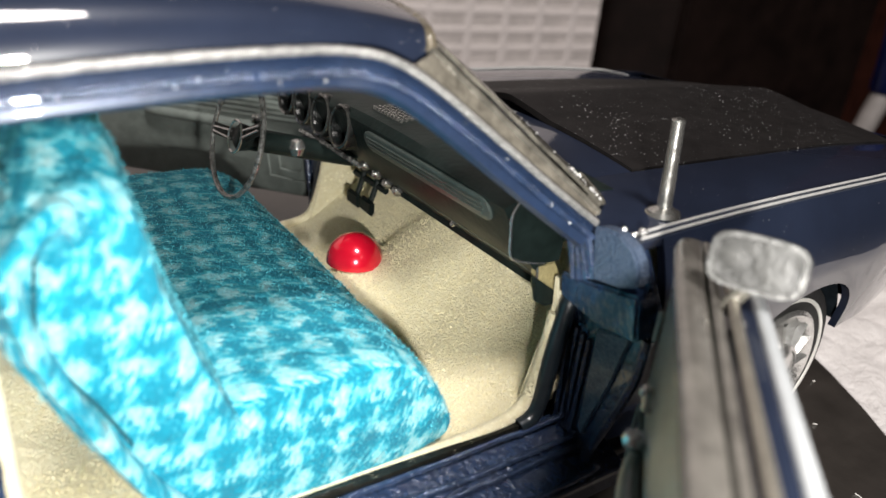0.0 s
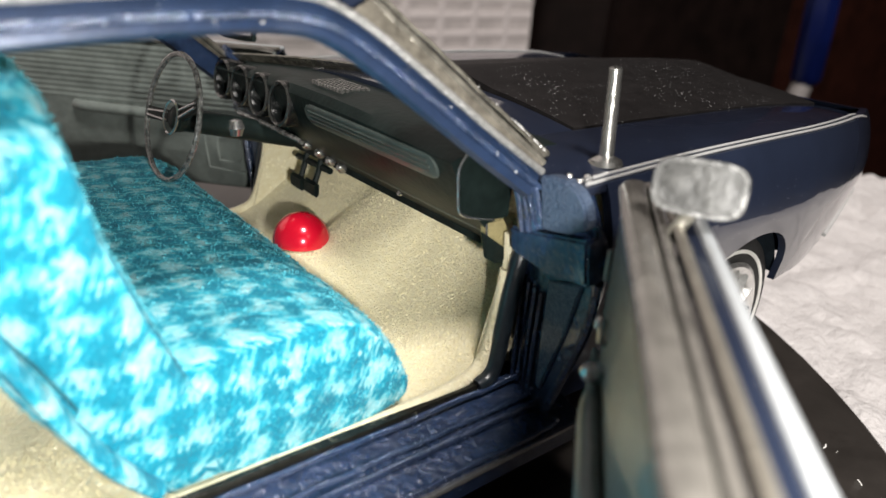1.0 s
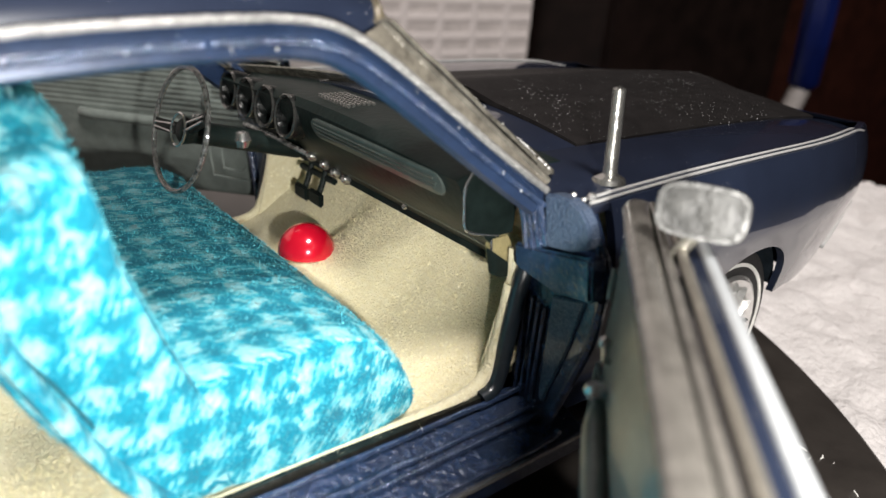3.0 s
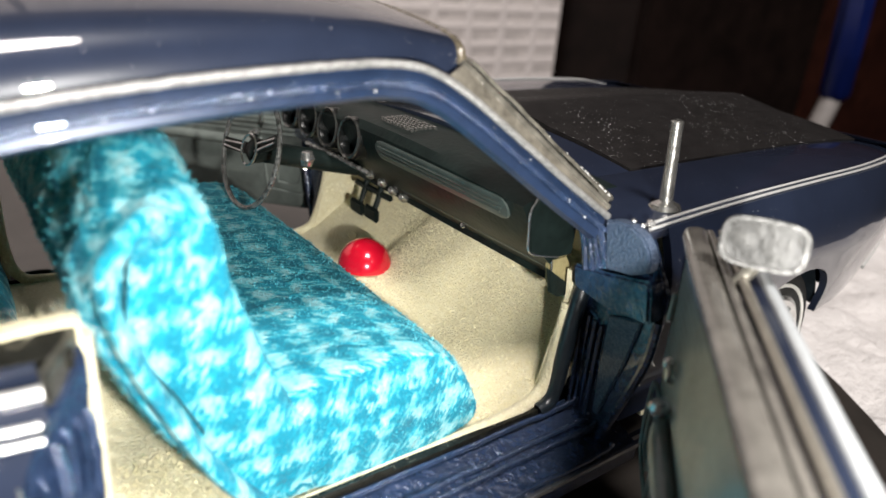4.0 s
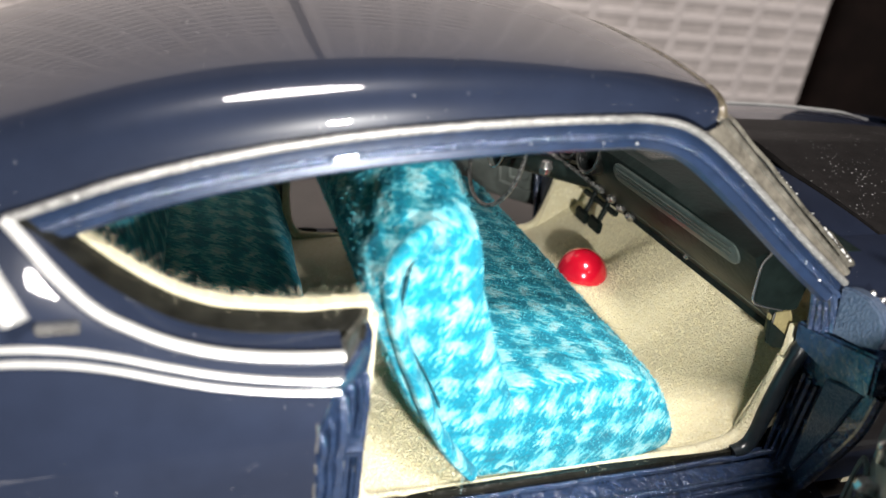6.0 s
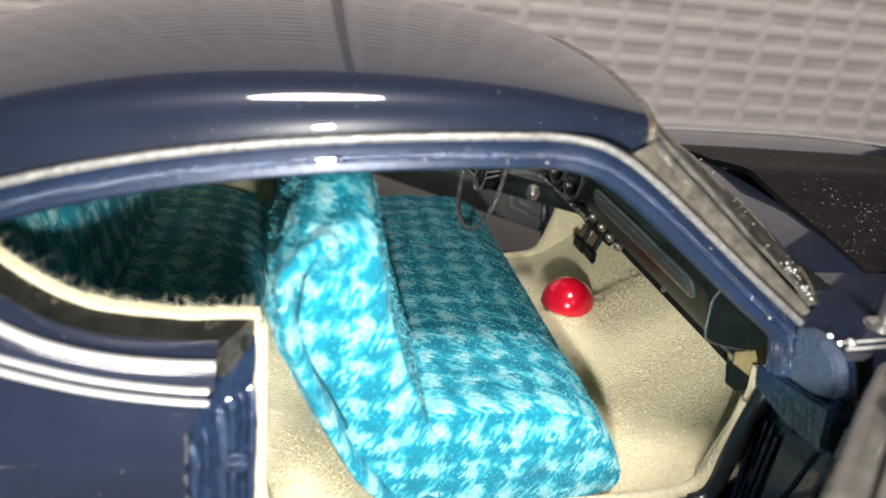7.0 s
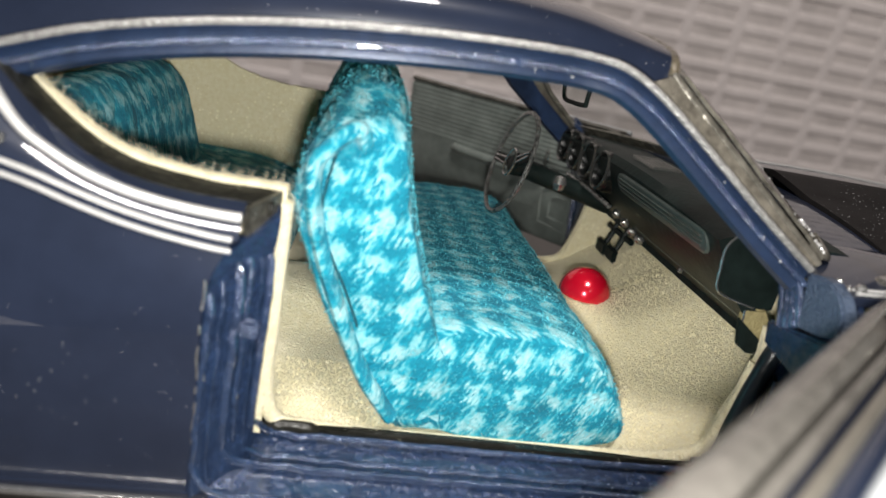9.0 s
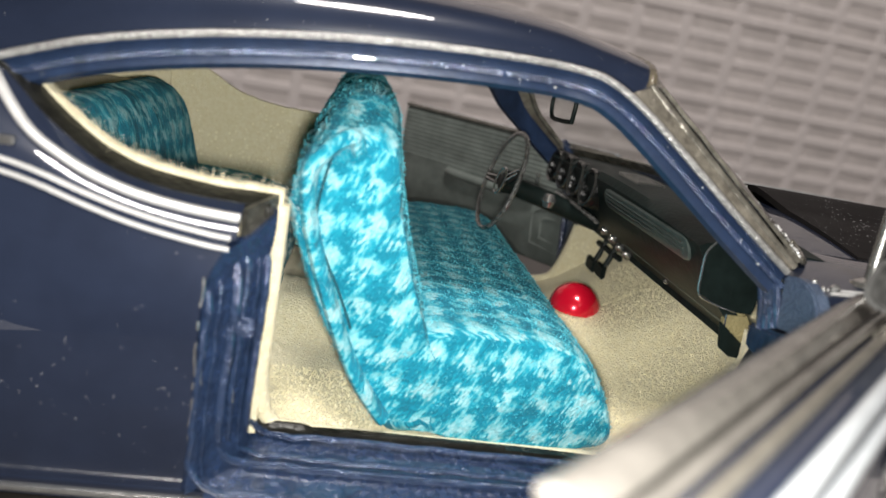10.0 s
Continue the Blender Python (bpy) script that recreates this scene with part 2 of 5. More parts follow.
# ---- mesh tools (centimetres) ----
class Shape:
    """Vertices and faces of one mesh."""

    def __init__(self):
        self.v, self.f, self.uv = [], [], {}

    def add(self, verts, faces):
        k = len(self.v)
        self.v += [tuple(p) for p in verts]
        self.f += [tuple(i + k for i in f) for f in faces]
        return self

    def join(self, other, m=None):
        return self.add([m @ Vector(p) for p in other.v] if m else other.v, other.f)

    def mirrored(self):
        s = Shape()
        s.v = [(x, -y, z) for x, y, z in self.v]
        s.f = [tuple(reversed(f)) for f in self.f]
        return s


def part(name, shape, mat, parent=None, label="", smooth=40, bevel=0.0):
    """Links a shape as one mesh object, under a thing or a part when one is given."""
    me = bpy.data.meshes.new(name)
    me.from_pydata([(x * U, y * U, z * U) for x, y, z in shape.v], [], shape.f)
    bm = bmesh.new()
    bm.from_mesh(me)
    bmesh.ops.remove_doubles(bm, verts=bm.verts, dist=0.0005 * U)
    bmesh.ops.recalc_face_normals(bm, faces=bm.faces)
    if bevel:
        bmesh.ops.bevel(bm, geom=[e for e in bm.edges if len(e.link_faces) == 2 and e.calc_face_angle(0) > 0.6], offset=bevel * U, segments=2, affect="EDGES", clamp_overlap=True)
    for f in bm.faces:
        f.smooth = True
    for e in bm.edges:
        e.smooth = not (len(e.link_faces) == 2 and e.calc_face_angle(0) > radians(smooth))
    bm.to_mesh(me)
    bm.free()
    me.materials.append(mat)
    ob = new(name, me)
    if parent:
        ob.parent = parent
    if label:
        ob["label"] = label
    return ob


def box(x0, x1, y0, y1, z0, z1):
    return Shape().add([(x, y, z) for x in (x0, x1) for y in (y0, y1) for z in (z0, z1)],
                       [(0, 1, 3, 2), (4, 6, 7, 5), (0, 4, 5, 1), (2, 3, 7, 6), (0, 2, 6, 4), (1, 5, 7, 3)])


def loft(rings, closed=True, caps=True, loop=False):
    """A skin over rings of equal length."""
    s, n = Shape(), len(rings[0])
    faces = []
    pairs = [(i, i + 1) for i in range(len(rings) - 1)] + ([(len(rings) - 1, 0)] if loop else [])
    for a, b in pairs:
        for j in range(n if closed else n - 1):
            k = (j + 1) % n
            faces.append((a * n + j, a * n + k, b * n + k, b * n + j))
    if caps and closed and not loop:
        faces += [tuple(range(n)), tuple(range((len(rings) - 1) * n, len(rings) * n))]
    return s.add([p for r in rings for p in r], faces)


def smooth_path(pts, n):
    """Catmull-Rom through the points, n steps a span."""
    p = [Vector(q) for q in pts]
    p = [2 * p[0] - p[1]] + p + [2 * p[-1] - p[-2]]
    out = []
    for i in range(1, len(p) - 2):
        a, b, c, d = p[i - 1:i + 3]
        for k in range(n):
            t = k / n
            out.append(0.5 * ((2 * b) + (c - a) * t + (2 * a - 5 * b + 4 * c - d) * t * t + (3 * b - a - 3 * c + d) * t ** 3))
    return out + [p[-2]]


def sweep(pts, profile, up=(0, 0, 1), loop=False, caps=True):
    """Profile points (across, up) carried along a path."""
    rings, pts = [], [Vector(p) for p in pts]
    n = len(pts)
    for i, p in enumerate(pts):
        a, b = (pts[i - 1], pts[(i + 1) % n]) if loop else (pts[max(i - 1, 0)], pts[min(i + 1, n - 1)])
        t = (b - a).normalized()
        side = t.cross(Vector(up)).normalized()
        top = side.cross(t)
        rings.append([p + side * u + top * w for u, w in profile])
    return loft(rings, True, caps, loop)


def ring_profile(ru, rw=None, n=10):
    rw = rw or ru
    return [(ru * math.cos(2 * math.pi * k / n), rw * math.sin(2 * math.pi * k / n)) for k in range(n)]


def tube(pts, r, n=10, loop=False, up=(0, 0, 1)):
    return sweep(pts, ring_profile(r, r, n), up, loop)


def lathe(profile, m, n=32):
    """Profile of (radius, height) turned about the local z axis, then placed by m."""
    rings = [[m @ Vector((r * math.cos(2 * math.pi * k / n), r * math.sin(2 * math.pi * k / n), h)) for k in range(n)] for r, h in profile]
    return loft(rings, True, True)


def hoop(profile, m, n=32):
    """A closed ring section turned about the local z axis."""
    rings = [[m @ Vector((r * math.cos(2 * math.pi * k / n), r * math.sin(2 * math.pi * k / n), h)) for k in range(n)] for r, h in profile]
    return loft(rings, True, False, True)


def sheet(fun, us, vs, thick=None):
    """A surface fun(u, v); thick: a vector by which a second layer lies behind it."""
    front = [[Vector(fun(u, v)) for v in vs] for u in us]
    s = loft(front, False, False)
    if thick is not None:
        back = [[p + Vector(thick) for p in r] for r in front]
        s.join(loft(back, False, False))
        nu, nv = len(us), len(vs)
        off = nu * nv
        rim = [(i, 0) for i in range(nu)] + [(nu - 1, j) for j in range(1, nv)] + [(i, nv - 1) for i in range(nu - 2, -1, -1)] + [(0, j) for j in range(nv - 2, 0, -1)]
        ids = [i * nv + j for i, j in rim]
        s.f += [(ids[k], ids[(k + 1) % len(ids)], ids[(k + 1) % len(ids)] + off, ids[k] + off) for k in range(len(ids))]
    return s


def prism(poly, a, b, axis="x"):
    """A flat outline of two coordinates given depth along the third axis, from a to b."""
    def at(p, d):
        return (d, p[0], p[1]) if axis == "x" else (p[0], d, p[1]) if axis == "y" else (p[0], p[1], d)
    return loft([[at(p, d) for p in poly] for d in (a, b)])


def lin(a, b, n):
    return [a + (b - a) * k / (n - 1) for k in range(n)]


def table(x, rows):
    """Smooth interpolation in rows of (x, value)."""
    xs = [r[0] for r in rows]
    if x <= xs[0]:
        return rows[0][1]
    if x >= xs[-1]:
        return rows[-1][1]
    i = max(k for k in range(len(xs)) if xs[k] <= x)
    i = min(i, len(xs) - 2)
    t = (x - xs[i]) / (xs[i + 1] - xs[i])
    p = [rows[max(i - 1, 0)], rows[i], rows[i + 1], rows[min(i + 2, len(rows) - 1)]]
    m1 = (p[2][1] - p[0][1]) / max(p[2][0] - p[0][0], 1e-6) * (xs[i + 1] - xs[i])
    m2 = (p[3][1] - p[1][1]) / max(p[3][0] - p[1][0], 1e-6) * (xs[i + 1] - xs[i])
    return (2 * t**3 - 3 * t**2 + 1) * p[1][1] + (t**3 - 2 * t**2 + t) * m1 + (3 * t**2 - 2 * t**3) * p[2][1] + (t**3 - t**2) * m2


def empty(name, place, label, category, group="", kind=""):
    ob = new(name)
    ob.empty_display_size = 0.01
    ob.location = Vector(place) * U
    return tagged(ob, label, category, group, kind)


def under(parent):
    """Children are built in world places; undo the parent's own place."""
    return Matrix.Translation(-parent.location)


# ---- setting ----
def crumple(x, y):
    p = Vector((x * 0.35, y * 0.35, 0.0))
    return 0.25 * noise.noise(p) + 0.30 * abs(noise.noise(p * 2.3)) + 0.20 * abs(noise.noise(p * 5.1)) + 0.08 * abs(noise.noise(p * 11.0))


cloth = part("tablecloth", sheet(lambda x, y: (x, y, -0.75 + crumple(x, y) * (0.4 if math.hypot(x + 0.9, y - 2.3) < 11.5 else 1.0)), lin(-20, 24, 260), lin(-9.6, 15.5, 170), (0, 0, -0.15)), M_CLOTH)
tagged(cloth, "crumpled white cotton cloth spread under the disc", "tablecloth", kind="structure")
# dark wood lies bare out of view so the car's side mirrors dark
tabletop = part("tabletop", box(-45, 24.5, -60, 15.6, -4.0, -1.3), M_WOOD)
tagged(tabletop, "dark wooden tabletop under the white cloth", "table", kind="structure")
for x in (-43, 21):
    for y in (-58, 12):
        part("leg", box(x - 1.5, x + 3, y - 1.5, y + 3, -75, -4.0), M_WOOD, tabletop, bevel=0.3)


GRID_W, GRID_H = 4.5, 1.78
WALL_X0, WALL_X1, WALL_Z0, WALL_Z1 = -112, 55.6, -75, 75


def band(half, depth):
    """Half-round section of a padded band lying on the wall."""
    return [(half * math.cos(q), depth * math.sin(q) ** 0.6) for q in lin(0, math.pi, 7)] + [(-half, -0.05), (half, -0.05)]


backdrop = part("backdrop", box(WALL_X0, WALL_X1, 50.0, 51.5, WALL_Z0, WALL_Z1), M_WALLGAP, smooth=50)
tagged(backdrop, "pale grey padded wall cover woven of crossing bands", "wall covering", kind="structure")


def wall_bands(name, vertical, half, depth, step, lo, hi, start, end):
    """Crossing padded bands, each an object of its own, sharing one slightly uneven mesh."""
    def at(q):
        w, y = 0.05 * noise.noise(Vector((q * 0.45, 3.0 * vertical, 0))), 49.99 - 0.05 * noise.noise(Vector((q * 0.7, 9, 0)))
        return (w, y, q) if vertical else (q, y, w)
    shape = sweep([at(q) for q in lin(start, end, 150)], band(half, depth), (0, -1, 0))
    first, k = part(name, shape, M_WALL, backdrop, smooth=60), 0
    q = lo
    while q < hi:
        o = first if not k else new(name, first.data)
        o.parent = backdrop
        jig = random.uniform(-0.07, 0.07)
        o.location = ((q + jig) * U, 0, 0) if vertical else (random.uniform(-0.3, 0.3) * U, random.uniform(-0.03, 0.03) * U, (q + jig) * U)
        q, k = q + step, k + 1


wall_bands("upright_band", True, 0.50, 0.08, GRID_W, -110.2, 55.0, WALL_Z0 + 0.2, WALL_Z1 - 0.2)
wall_bands("cross_band", False, 0.46, 0.09, GRID_H, -34.0, WALL_Z1, WALL_X0 + 0.4, WALL_X1 - 0.4)


def plain(name, shape, mat, label, category):
    return tagged(part(name, shape, mat), label, category, kind="structure")


# unseen walls and ceiling, kept dark to hold down reflections in the paint
plain("wall_north", box(-160, 170, 52, 56, -75, 150), M_ROOMWALL, "unseen room wall, painted dark for the mirroring car paint", "wall")
plain("wall_south", box(-160, 170, -164, -160, -75, 150), M_ROOMWALL, "unseen room wall, painted dark for the mirroring car paint", "wall")
plain("wall_east", box(166, 170, -160, 52, -75, 150), M_WOOD, "dark wooden room wall", "wall")
plain("wall_west", box(-164, -160, -160, 52, -75, 150), M_ROOMWALL, "unseen room wall, painted dark for the mirroring car paint", "wall")
plain("ceiling", box(-164, 170, -164, 56, 150.2, 154), M_ROOMWALL, "unseen ceiling, painted dark for the mirroring car paint", "ceiling")
plain("floor", box(-164, 170, -164, 56, -79, -75), M_WOOD, "dark floor of the room", "floor")
# out of view; added for the dark line mirrored in the roof
cable = part("cable", tube([(0.5, 49.0, z) for z in lin(14, WALL_Z1, 12)], 0.5, 8, False, (0, 1, 0)), M_CABLE)
tagged(cable, "thin grey cord added on the padded wall for the line mirrored in the roof", "cable")


def cabinet():
    e = empty("wooden_cabinet", (75, 46, -75), "dark brown wooden cabinet with plain doors", "cabinet")
    m = under(e)
    b = part("body", Shape().join(box(56.3, 165, 40, 51.9, -75, 70), None), M_WOOD, e)
    d1 = part("door", box(56.8, 92, 39.2, 39.98, -72, 68), M_WOOD, e, bevel=0.2)
    d2 = part("door", box(92.6, 164, 39.2, 39.98, -72, 68), M_WOODRED, e, "reddish brown wooden door", bevel=0.2)
    for o in (b, d1, d2):
        o.matrix_parent_inverse = m


cabinet()


# tube of unclear kind; its unseen lower shaft is added down to the floor
def stick():
    e = empty("stick", (65, 24.3, -75), "blue and pale grey plastic tube, its unseen lower part added down to the floor", "stick")
    m = under(e)
    o1 = part("grip", lathe([(0.0, 0.0), (1.0, 0.0), (1.45, 0.6), (1.5, 7), (1.45, 12), (1.3, 14), (0, 14.2)], Matrix.Translation((67.4, 24, -3.6)) @ Matrix.Rotation(-0.08, 4, "Y"), 8), M_BLUE, e, "dark blue plastic grip")
    o2 = part("shaft", sweep([(63.9, 24.3, -75), (65.2, 24.3, -14), (66.0, 24.3, -7), (67.4, 24.1, -3.2)], ring_profile(0.95, 0.95, 16), (0, 1, 0)), M_CABLE, e, "pale grey plastic shaft")
    for o in (o1, o2):
        o.matrix_parent_inverse = m


stick()

disc = empty("display_disc", (-1.7, 2.9, -0.6), "round dark brown disc, dusty and scratched, under the car", "disc")
o = part("plate", lathe([(0, -0.55), (11.8, -0.55), (12.0, -0.45), (12.0, -0.1), (11.88, 0.0), (0, 0)], Matrix.Translation((-1.7, 2.9, 0)), 96), M_DISC, disc)
o.matrix_parent_inverse = under(disc)
o = part("rim", tube([(-1.7 + 11.93 * math.cos(q), 2.9 + 11.93 * math.sin(q), -0.3) for q in lin(0, 2 * math.pi, 121)[:-1]], 0.1, 8, True), M_DISC, disc)
o.matrix_parent_inverse = under(disc)

# ---- the model car ----
car = empty("model_car", (0, 0, 0), "dark blue scale model coupe with chrome trim, both doors open", "model car")

RAIL = [(-8.6, 3.55), (-7.4, 3.72), (-6.4, 3.86), (-5.4, 4.05), (-4.75, 4.26), (-4.05, 4.52), (-3.36, 4.70), (-2.6, 4.84), (-1.8, 4.94), (-0.9, 5.01), (-0.1, 5.03), (0.25, 4.99), (0.75, 4.98)]
CROWN = [(-8.6, 3.62), (-7.4, 4.05), (-6.4, 4.55), (-5.4, 5.02), (-4.4, 5.36), (-3.4, 5.58), (-2.4, 5.68), (-1.4, 5.70), (-0.4, 5.64), (0.3, 5.52), (0.75, 5.38)]
RAILY = [(-8.6, 2.5), (-6.4, 2.7), (-4.7, 2.83), (-3.0, 2.82), (-0.5, 2.78), (0.75, 2.62)]


def roof_point(x, a):
    """Gently crowned top that turns down into rounded shoulders."""
    zr, zc, yr = table(x, RAIL) + 0.06, table(x, CROWN), table(x, RAILY)
    s, c = math.sin(a), max(math.cos(a), 0)
    u, h = abs(s) ** 0.85, zc - zr
    return (x + 0.16 * c * c * max(0, (x + 0.6)) / 1.35, math.copysign(u, s) * yr, zc - 0.54 * h * u * u - 0.46 * h * (1 - math.sqrt(max(1 - u ** 22, 0))))


angles = lin(-math.pi / 2, math.pi / 2, 89)
part("roof", sheet(roof_point, lin(-8.6, 0.75, 60), angles, (0, 0, -0.12)), M_PAINT, car)
part("headliner", sheet(lambda x, a: Vector(roof_point(x, a)) * 1.0 + Vector((0, -0.06 * math.sin(a), -0.2)), lin(-6.0, 0.6, 24), lin(-1.35, 1.35, 21), (0, 0, -0.03)), M_FLOCK, car, "cream headliner")


def set_back(x, z):
    """How far the far pillar is shifted back to fit the camera's view."""
    return 0.42 * min(max((5.0 - z) / 0.7, 0), 1) if x > 0.3 else 0.0


def both(name, shape, mat, label="", bevel=0.0, smooth=40, parent=None, lean=False):
    a = part(name, shape, mat, parent or car, label, smooth, bevel)
    far = shape.mirrored()
    if lean:
        far.v = [(x - set_back(x, z), y, z) for x, y, z in far.v]
    b = part(name, far, mat, parent or car, label, smooth, bevel)
    return a, b


def rail_path(dz=0.0, dy=0.0, x0=-4.75, foot=False, steps=3):
    pts = [(x, -(table(x, RAILY) + dy), table(x, RAIL) + dz) for x in lin(x0, -0.1, 16)]
    pts += [(0.22, -2.78 - dy, 5.0 + dz), (0.48, -2.80 - dy, 4.90 + dz), (0.8, -2.84 - dy, 4.70 + dz), (1.3, -2.93 - dy, 4.33 + dz), (1.8, -3.04 - dy, 3.95 + dz), (2.28, -3.16 - dy, 3.60 + dz)]
    if foot:
        pts += [(2.40, -3.18 - dy, 3.36 + dz), (2.43, -3.16 - dy, 3.05 + dz)]
    return smooth_path(pts, steps)


# window rail and front pillar, with its ridges and the bright drip moulding
both("window_rail", sweep(rail_path(-0.06, -0.04, foot=False), [(-0.06, 0.10), (0.02, 0.09), (0.09, -0.02), (0.10, -0.16), (0.04, -0.20), (-0.08, -0.18)]), M_RAIL, lean=True)
both("rail_ridge", sweep(rail_path(-0.13, 0.05, foot=False), ring_profile(0.028, 0.035, 8)), M_RIB, lean=True)
both("rail_ridge", sweep(rail_path(-0.20, 0.01, foot=False), ring_profile(0.022, 0.03, 8)), M_RIB, lean=True)
both("drip_moulding", sweep([q + Vector((0, noise.noise(q * 22), noise.noise(q * 22 + Vector((4, 0, 0))))) * 0.004 for q in rail_path(0.02, 0.06, steps=12)], ring_profile(0.034, 0.034, 8)), M_DRIP, "bright foil drip moulding", lean=True)


def pillar_base():
    """Flat scuffed foot of the front pillar beside its ridged tongue."""
    return prism([(-3.20, 3.58), (-3.34, 3.62), (-3.50, 3.62), (-3.66, 3.56), (-3.76, 3.46), (-3.80, 3.34), (-3.79, 3.24), (-3.60, 3.15), (-3.30, 3.10)], 2.27, 2.42)


both("pillar_base", pillar_base(), M_WORN, "scuffed pale blue foot of the front pillar", 0.02, 18)
for k in range(4):
    f = k / 3
    both("pillar_ridge", tube(smooth_path([(1.86, -2.93 - 0.10 * f, 3.80 + 0.09 * f), (2.12, -2.95 - 0.16 * f, 3.58 + 0.08 * f), (2.24, -2.98 - 0.20 * f, 3.38 + 0.07 * f), (2.30, -3.00 - 0.23 * f, 3.16 + 0.08 * f), (2.33, -3.02 - 0.25 * f, 2.97 + 0.12 * f)], 4), 0.043, 8), M_RIB, "ridge of the pillar foot")

# body sides
BELT = [(-11, 3.3), (-8, 3.50), (-6, 3.62), (-4.8, 3.66), (-4.4, 3.63), (-4.1, 3.57), (-3.79, 3.48), (-3.43, 3.39), (-3.0, 3.32), (-2.6, 3.29), (2.6, 3.55), (5, 3.62), (8.3, 3.62), (9.35, 3.5)]


def side_y(x, z):
    crease = 2.75
    w = 3.78 - (0.055 * max(0, x - 6.5) ** 2) - 0.03 * max(0, -x - 6) ** 2
    if x < 0:
        return -(w - 0.09 - (0.19 if z > 2.5 else 0.06) * ((z - 2.5) / 1.05) ** 2)
    if z > crease:
        return -(w - 0.24 * ((z - crease) / 0.9) ** 2)
    return -(w - (0.07 + (0.16 if x > 2 else 0)) * (crease - z) - 0.06 * ((crease - z) / 1.6) ** 2)


def arch(x, cx, r, low):
    d = abs(x - cx)
    return max(low, 1.25 + math.sqrt(max(r * r - d * d, 0))) if d < r else low


NOSE = [(1.3, 7.7), (1.55, 8.1), (1.7, 8.75), (2.0, 9.4), (2.3, 9.82), (2.8, 10.14), (3.2, 10.12), (3.45, 9.95), (3.62, 9.65)]


def fender_bottom(x):
    return arch(x, 5.75, 1.28, table(x, [(2.6, 1.0), (4.4, 1.0), (7.1, 1.5), (8.3, 1.5), (9.7, 1.5)]))


def fender(u, v):
    """Front fender side; towards the nose each height ends on the rounded nose line."""
    x = 2.75 + 6.91 * u
    zb = fender_bottom(x)
    z = zb + (table(min(x, 8.3), BELT) - zb) * v
    if x > 7.3:
        x = 7.3 + (x - 7.3) * (table(z, NOSE) - 7.3) / 2.36
    return (x, side_y(x, z), z)


def quarter_bottom(x):
    return arch(x, -6.3, 1.3, table(x, [(-11, 1.3), (-8, 0.9), (-2.6, 0.76)]))


both("rocker_strip", sweep([(x, -3.66, 0.95) for x in lin(-4.9, 4.3, 12)], ring_profile(0.04, 0.035, 8)), M_CHROME, "thin chrome rocker strip")
both("rocker", sheet(lambda x, v: (x, -3.58 + 0.25 * v * v, 0.98 - 0.32 * v), lin(-4.95, 4.4, 12), lin(0, 1, 5), (0, 0.06, 0)), M_PAINT)
both("front_fender", sheet(fender, lin(0, 1, 80), lin(0, 1, 20), (0, 0.1, 0)), M_PAINT)


def quarter(u, v):
    """Rear side panel; its free edge leans forward near the top."""
    x = -11 + 8.18 * u
    zb, zt = quarter_bottom(x), table(x, BELT)
    z = zb + (zt - zb) * v
    x += 0.16 * max(0.0, (x + 3.6) / 0.78) * min(max((z - 2.85) / 0.42, 0), 1) ** 1.5
    return (x, side_y(x, z), z)


both("quarter_panel", sheet(quarter, lin(0, 1, 70), lin(0, 1, 20), (0, 0.1, 0)), M_PAINT)

# shoulder over the rear quarter, from the side up to the window sill and into the roof pillar
SILL = [(-4.78, 4.28), (-4.6, 4.22), (-4.48, 4.14), (-4.30, 4.00), (-4.11, 3.87), (-3.78, 3.68), (-3.42, 3.57), (-3.03, 3.52), (-2.62, 3.51)]


def sill_y(x):
    return table(x, [(-4.8, -2.90), (-4.5, -3.04), (-4.2, -3.18), (-3.8, -3.28), (-3.4, -3.32), (-2.6, -3.33)])


def shoulder(x, v):
    y0, z0 = side_y(x, table(x, BELT)), table(x, BELT)
    y1, z1 = sill_y(x) + 0.06, table(x, SILL)
    return (x, y0 + (y1 - y0) * v + -0.05 * math.sin(math.pi * v), z0 + (z1 - z0) * v + 0.02 * math.sin(math.pi * v))


both("quarter_shoulder", sheet(shoulder, lin(-4.78, -2.62, 30), lin(0, 1, 6), (0, 0.06, -0.03)), M_PAINT)


def sail(x, v):
    y0, z0 = side_y(x, table(x, BELT)), table(x, BELT)
    y1, z1 = -table(x, RAILY), table(x, RAIL) + 0.06
    q = v - 0.12 * math.sin(math.pi * v)
    return (x, y0 + (y1 - y0) * v, z0 + (z1 - z0) * q)


both("roof_pillar", sheet(sail, lin(-8.6, -4.74, 30), lin(0, 1, 8), (0, 0.08, 0)), M_PAINT)


for k in range(4):
    a, b = Vector((-4.96 - 0.25 * k, -2.98, 4.19 - 0.05 * k)), Vector((-4.63 - 0.25 * k, -3.47, 3.86 - 0.02 * k))
    both("pillar_bar", sweep([a.lerp(b, q) + Vector((0, -0.03, 0.03)) * math.sin(math.pi * q) for q in lin(0, 1, 7)], ring_profile(0.085, 0.045, 10)), M_TRIM, "slanted bright bar")
badge = shoulder(-4.42, 0.25)
both("badge", box(-4.55, -4.3, badge[1] - 0.05, badge[1] + 0.02, badge[2] - 0.03, badge[2] + 0.04), M_CHROME, "small bright badge", 0.01)

sill_line = [Vector(shoulder(x, table(x, [(-4.74, 0.98), (-4.45, 0.74), (-4.1, 0.54), (-2.6, 0.52)]))) + Vector((0, -0.02, 0.02)) for x in lin(-4.74, -2.62, 36)]
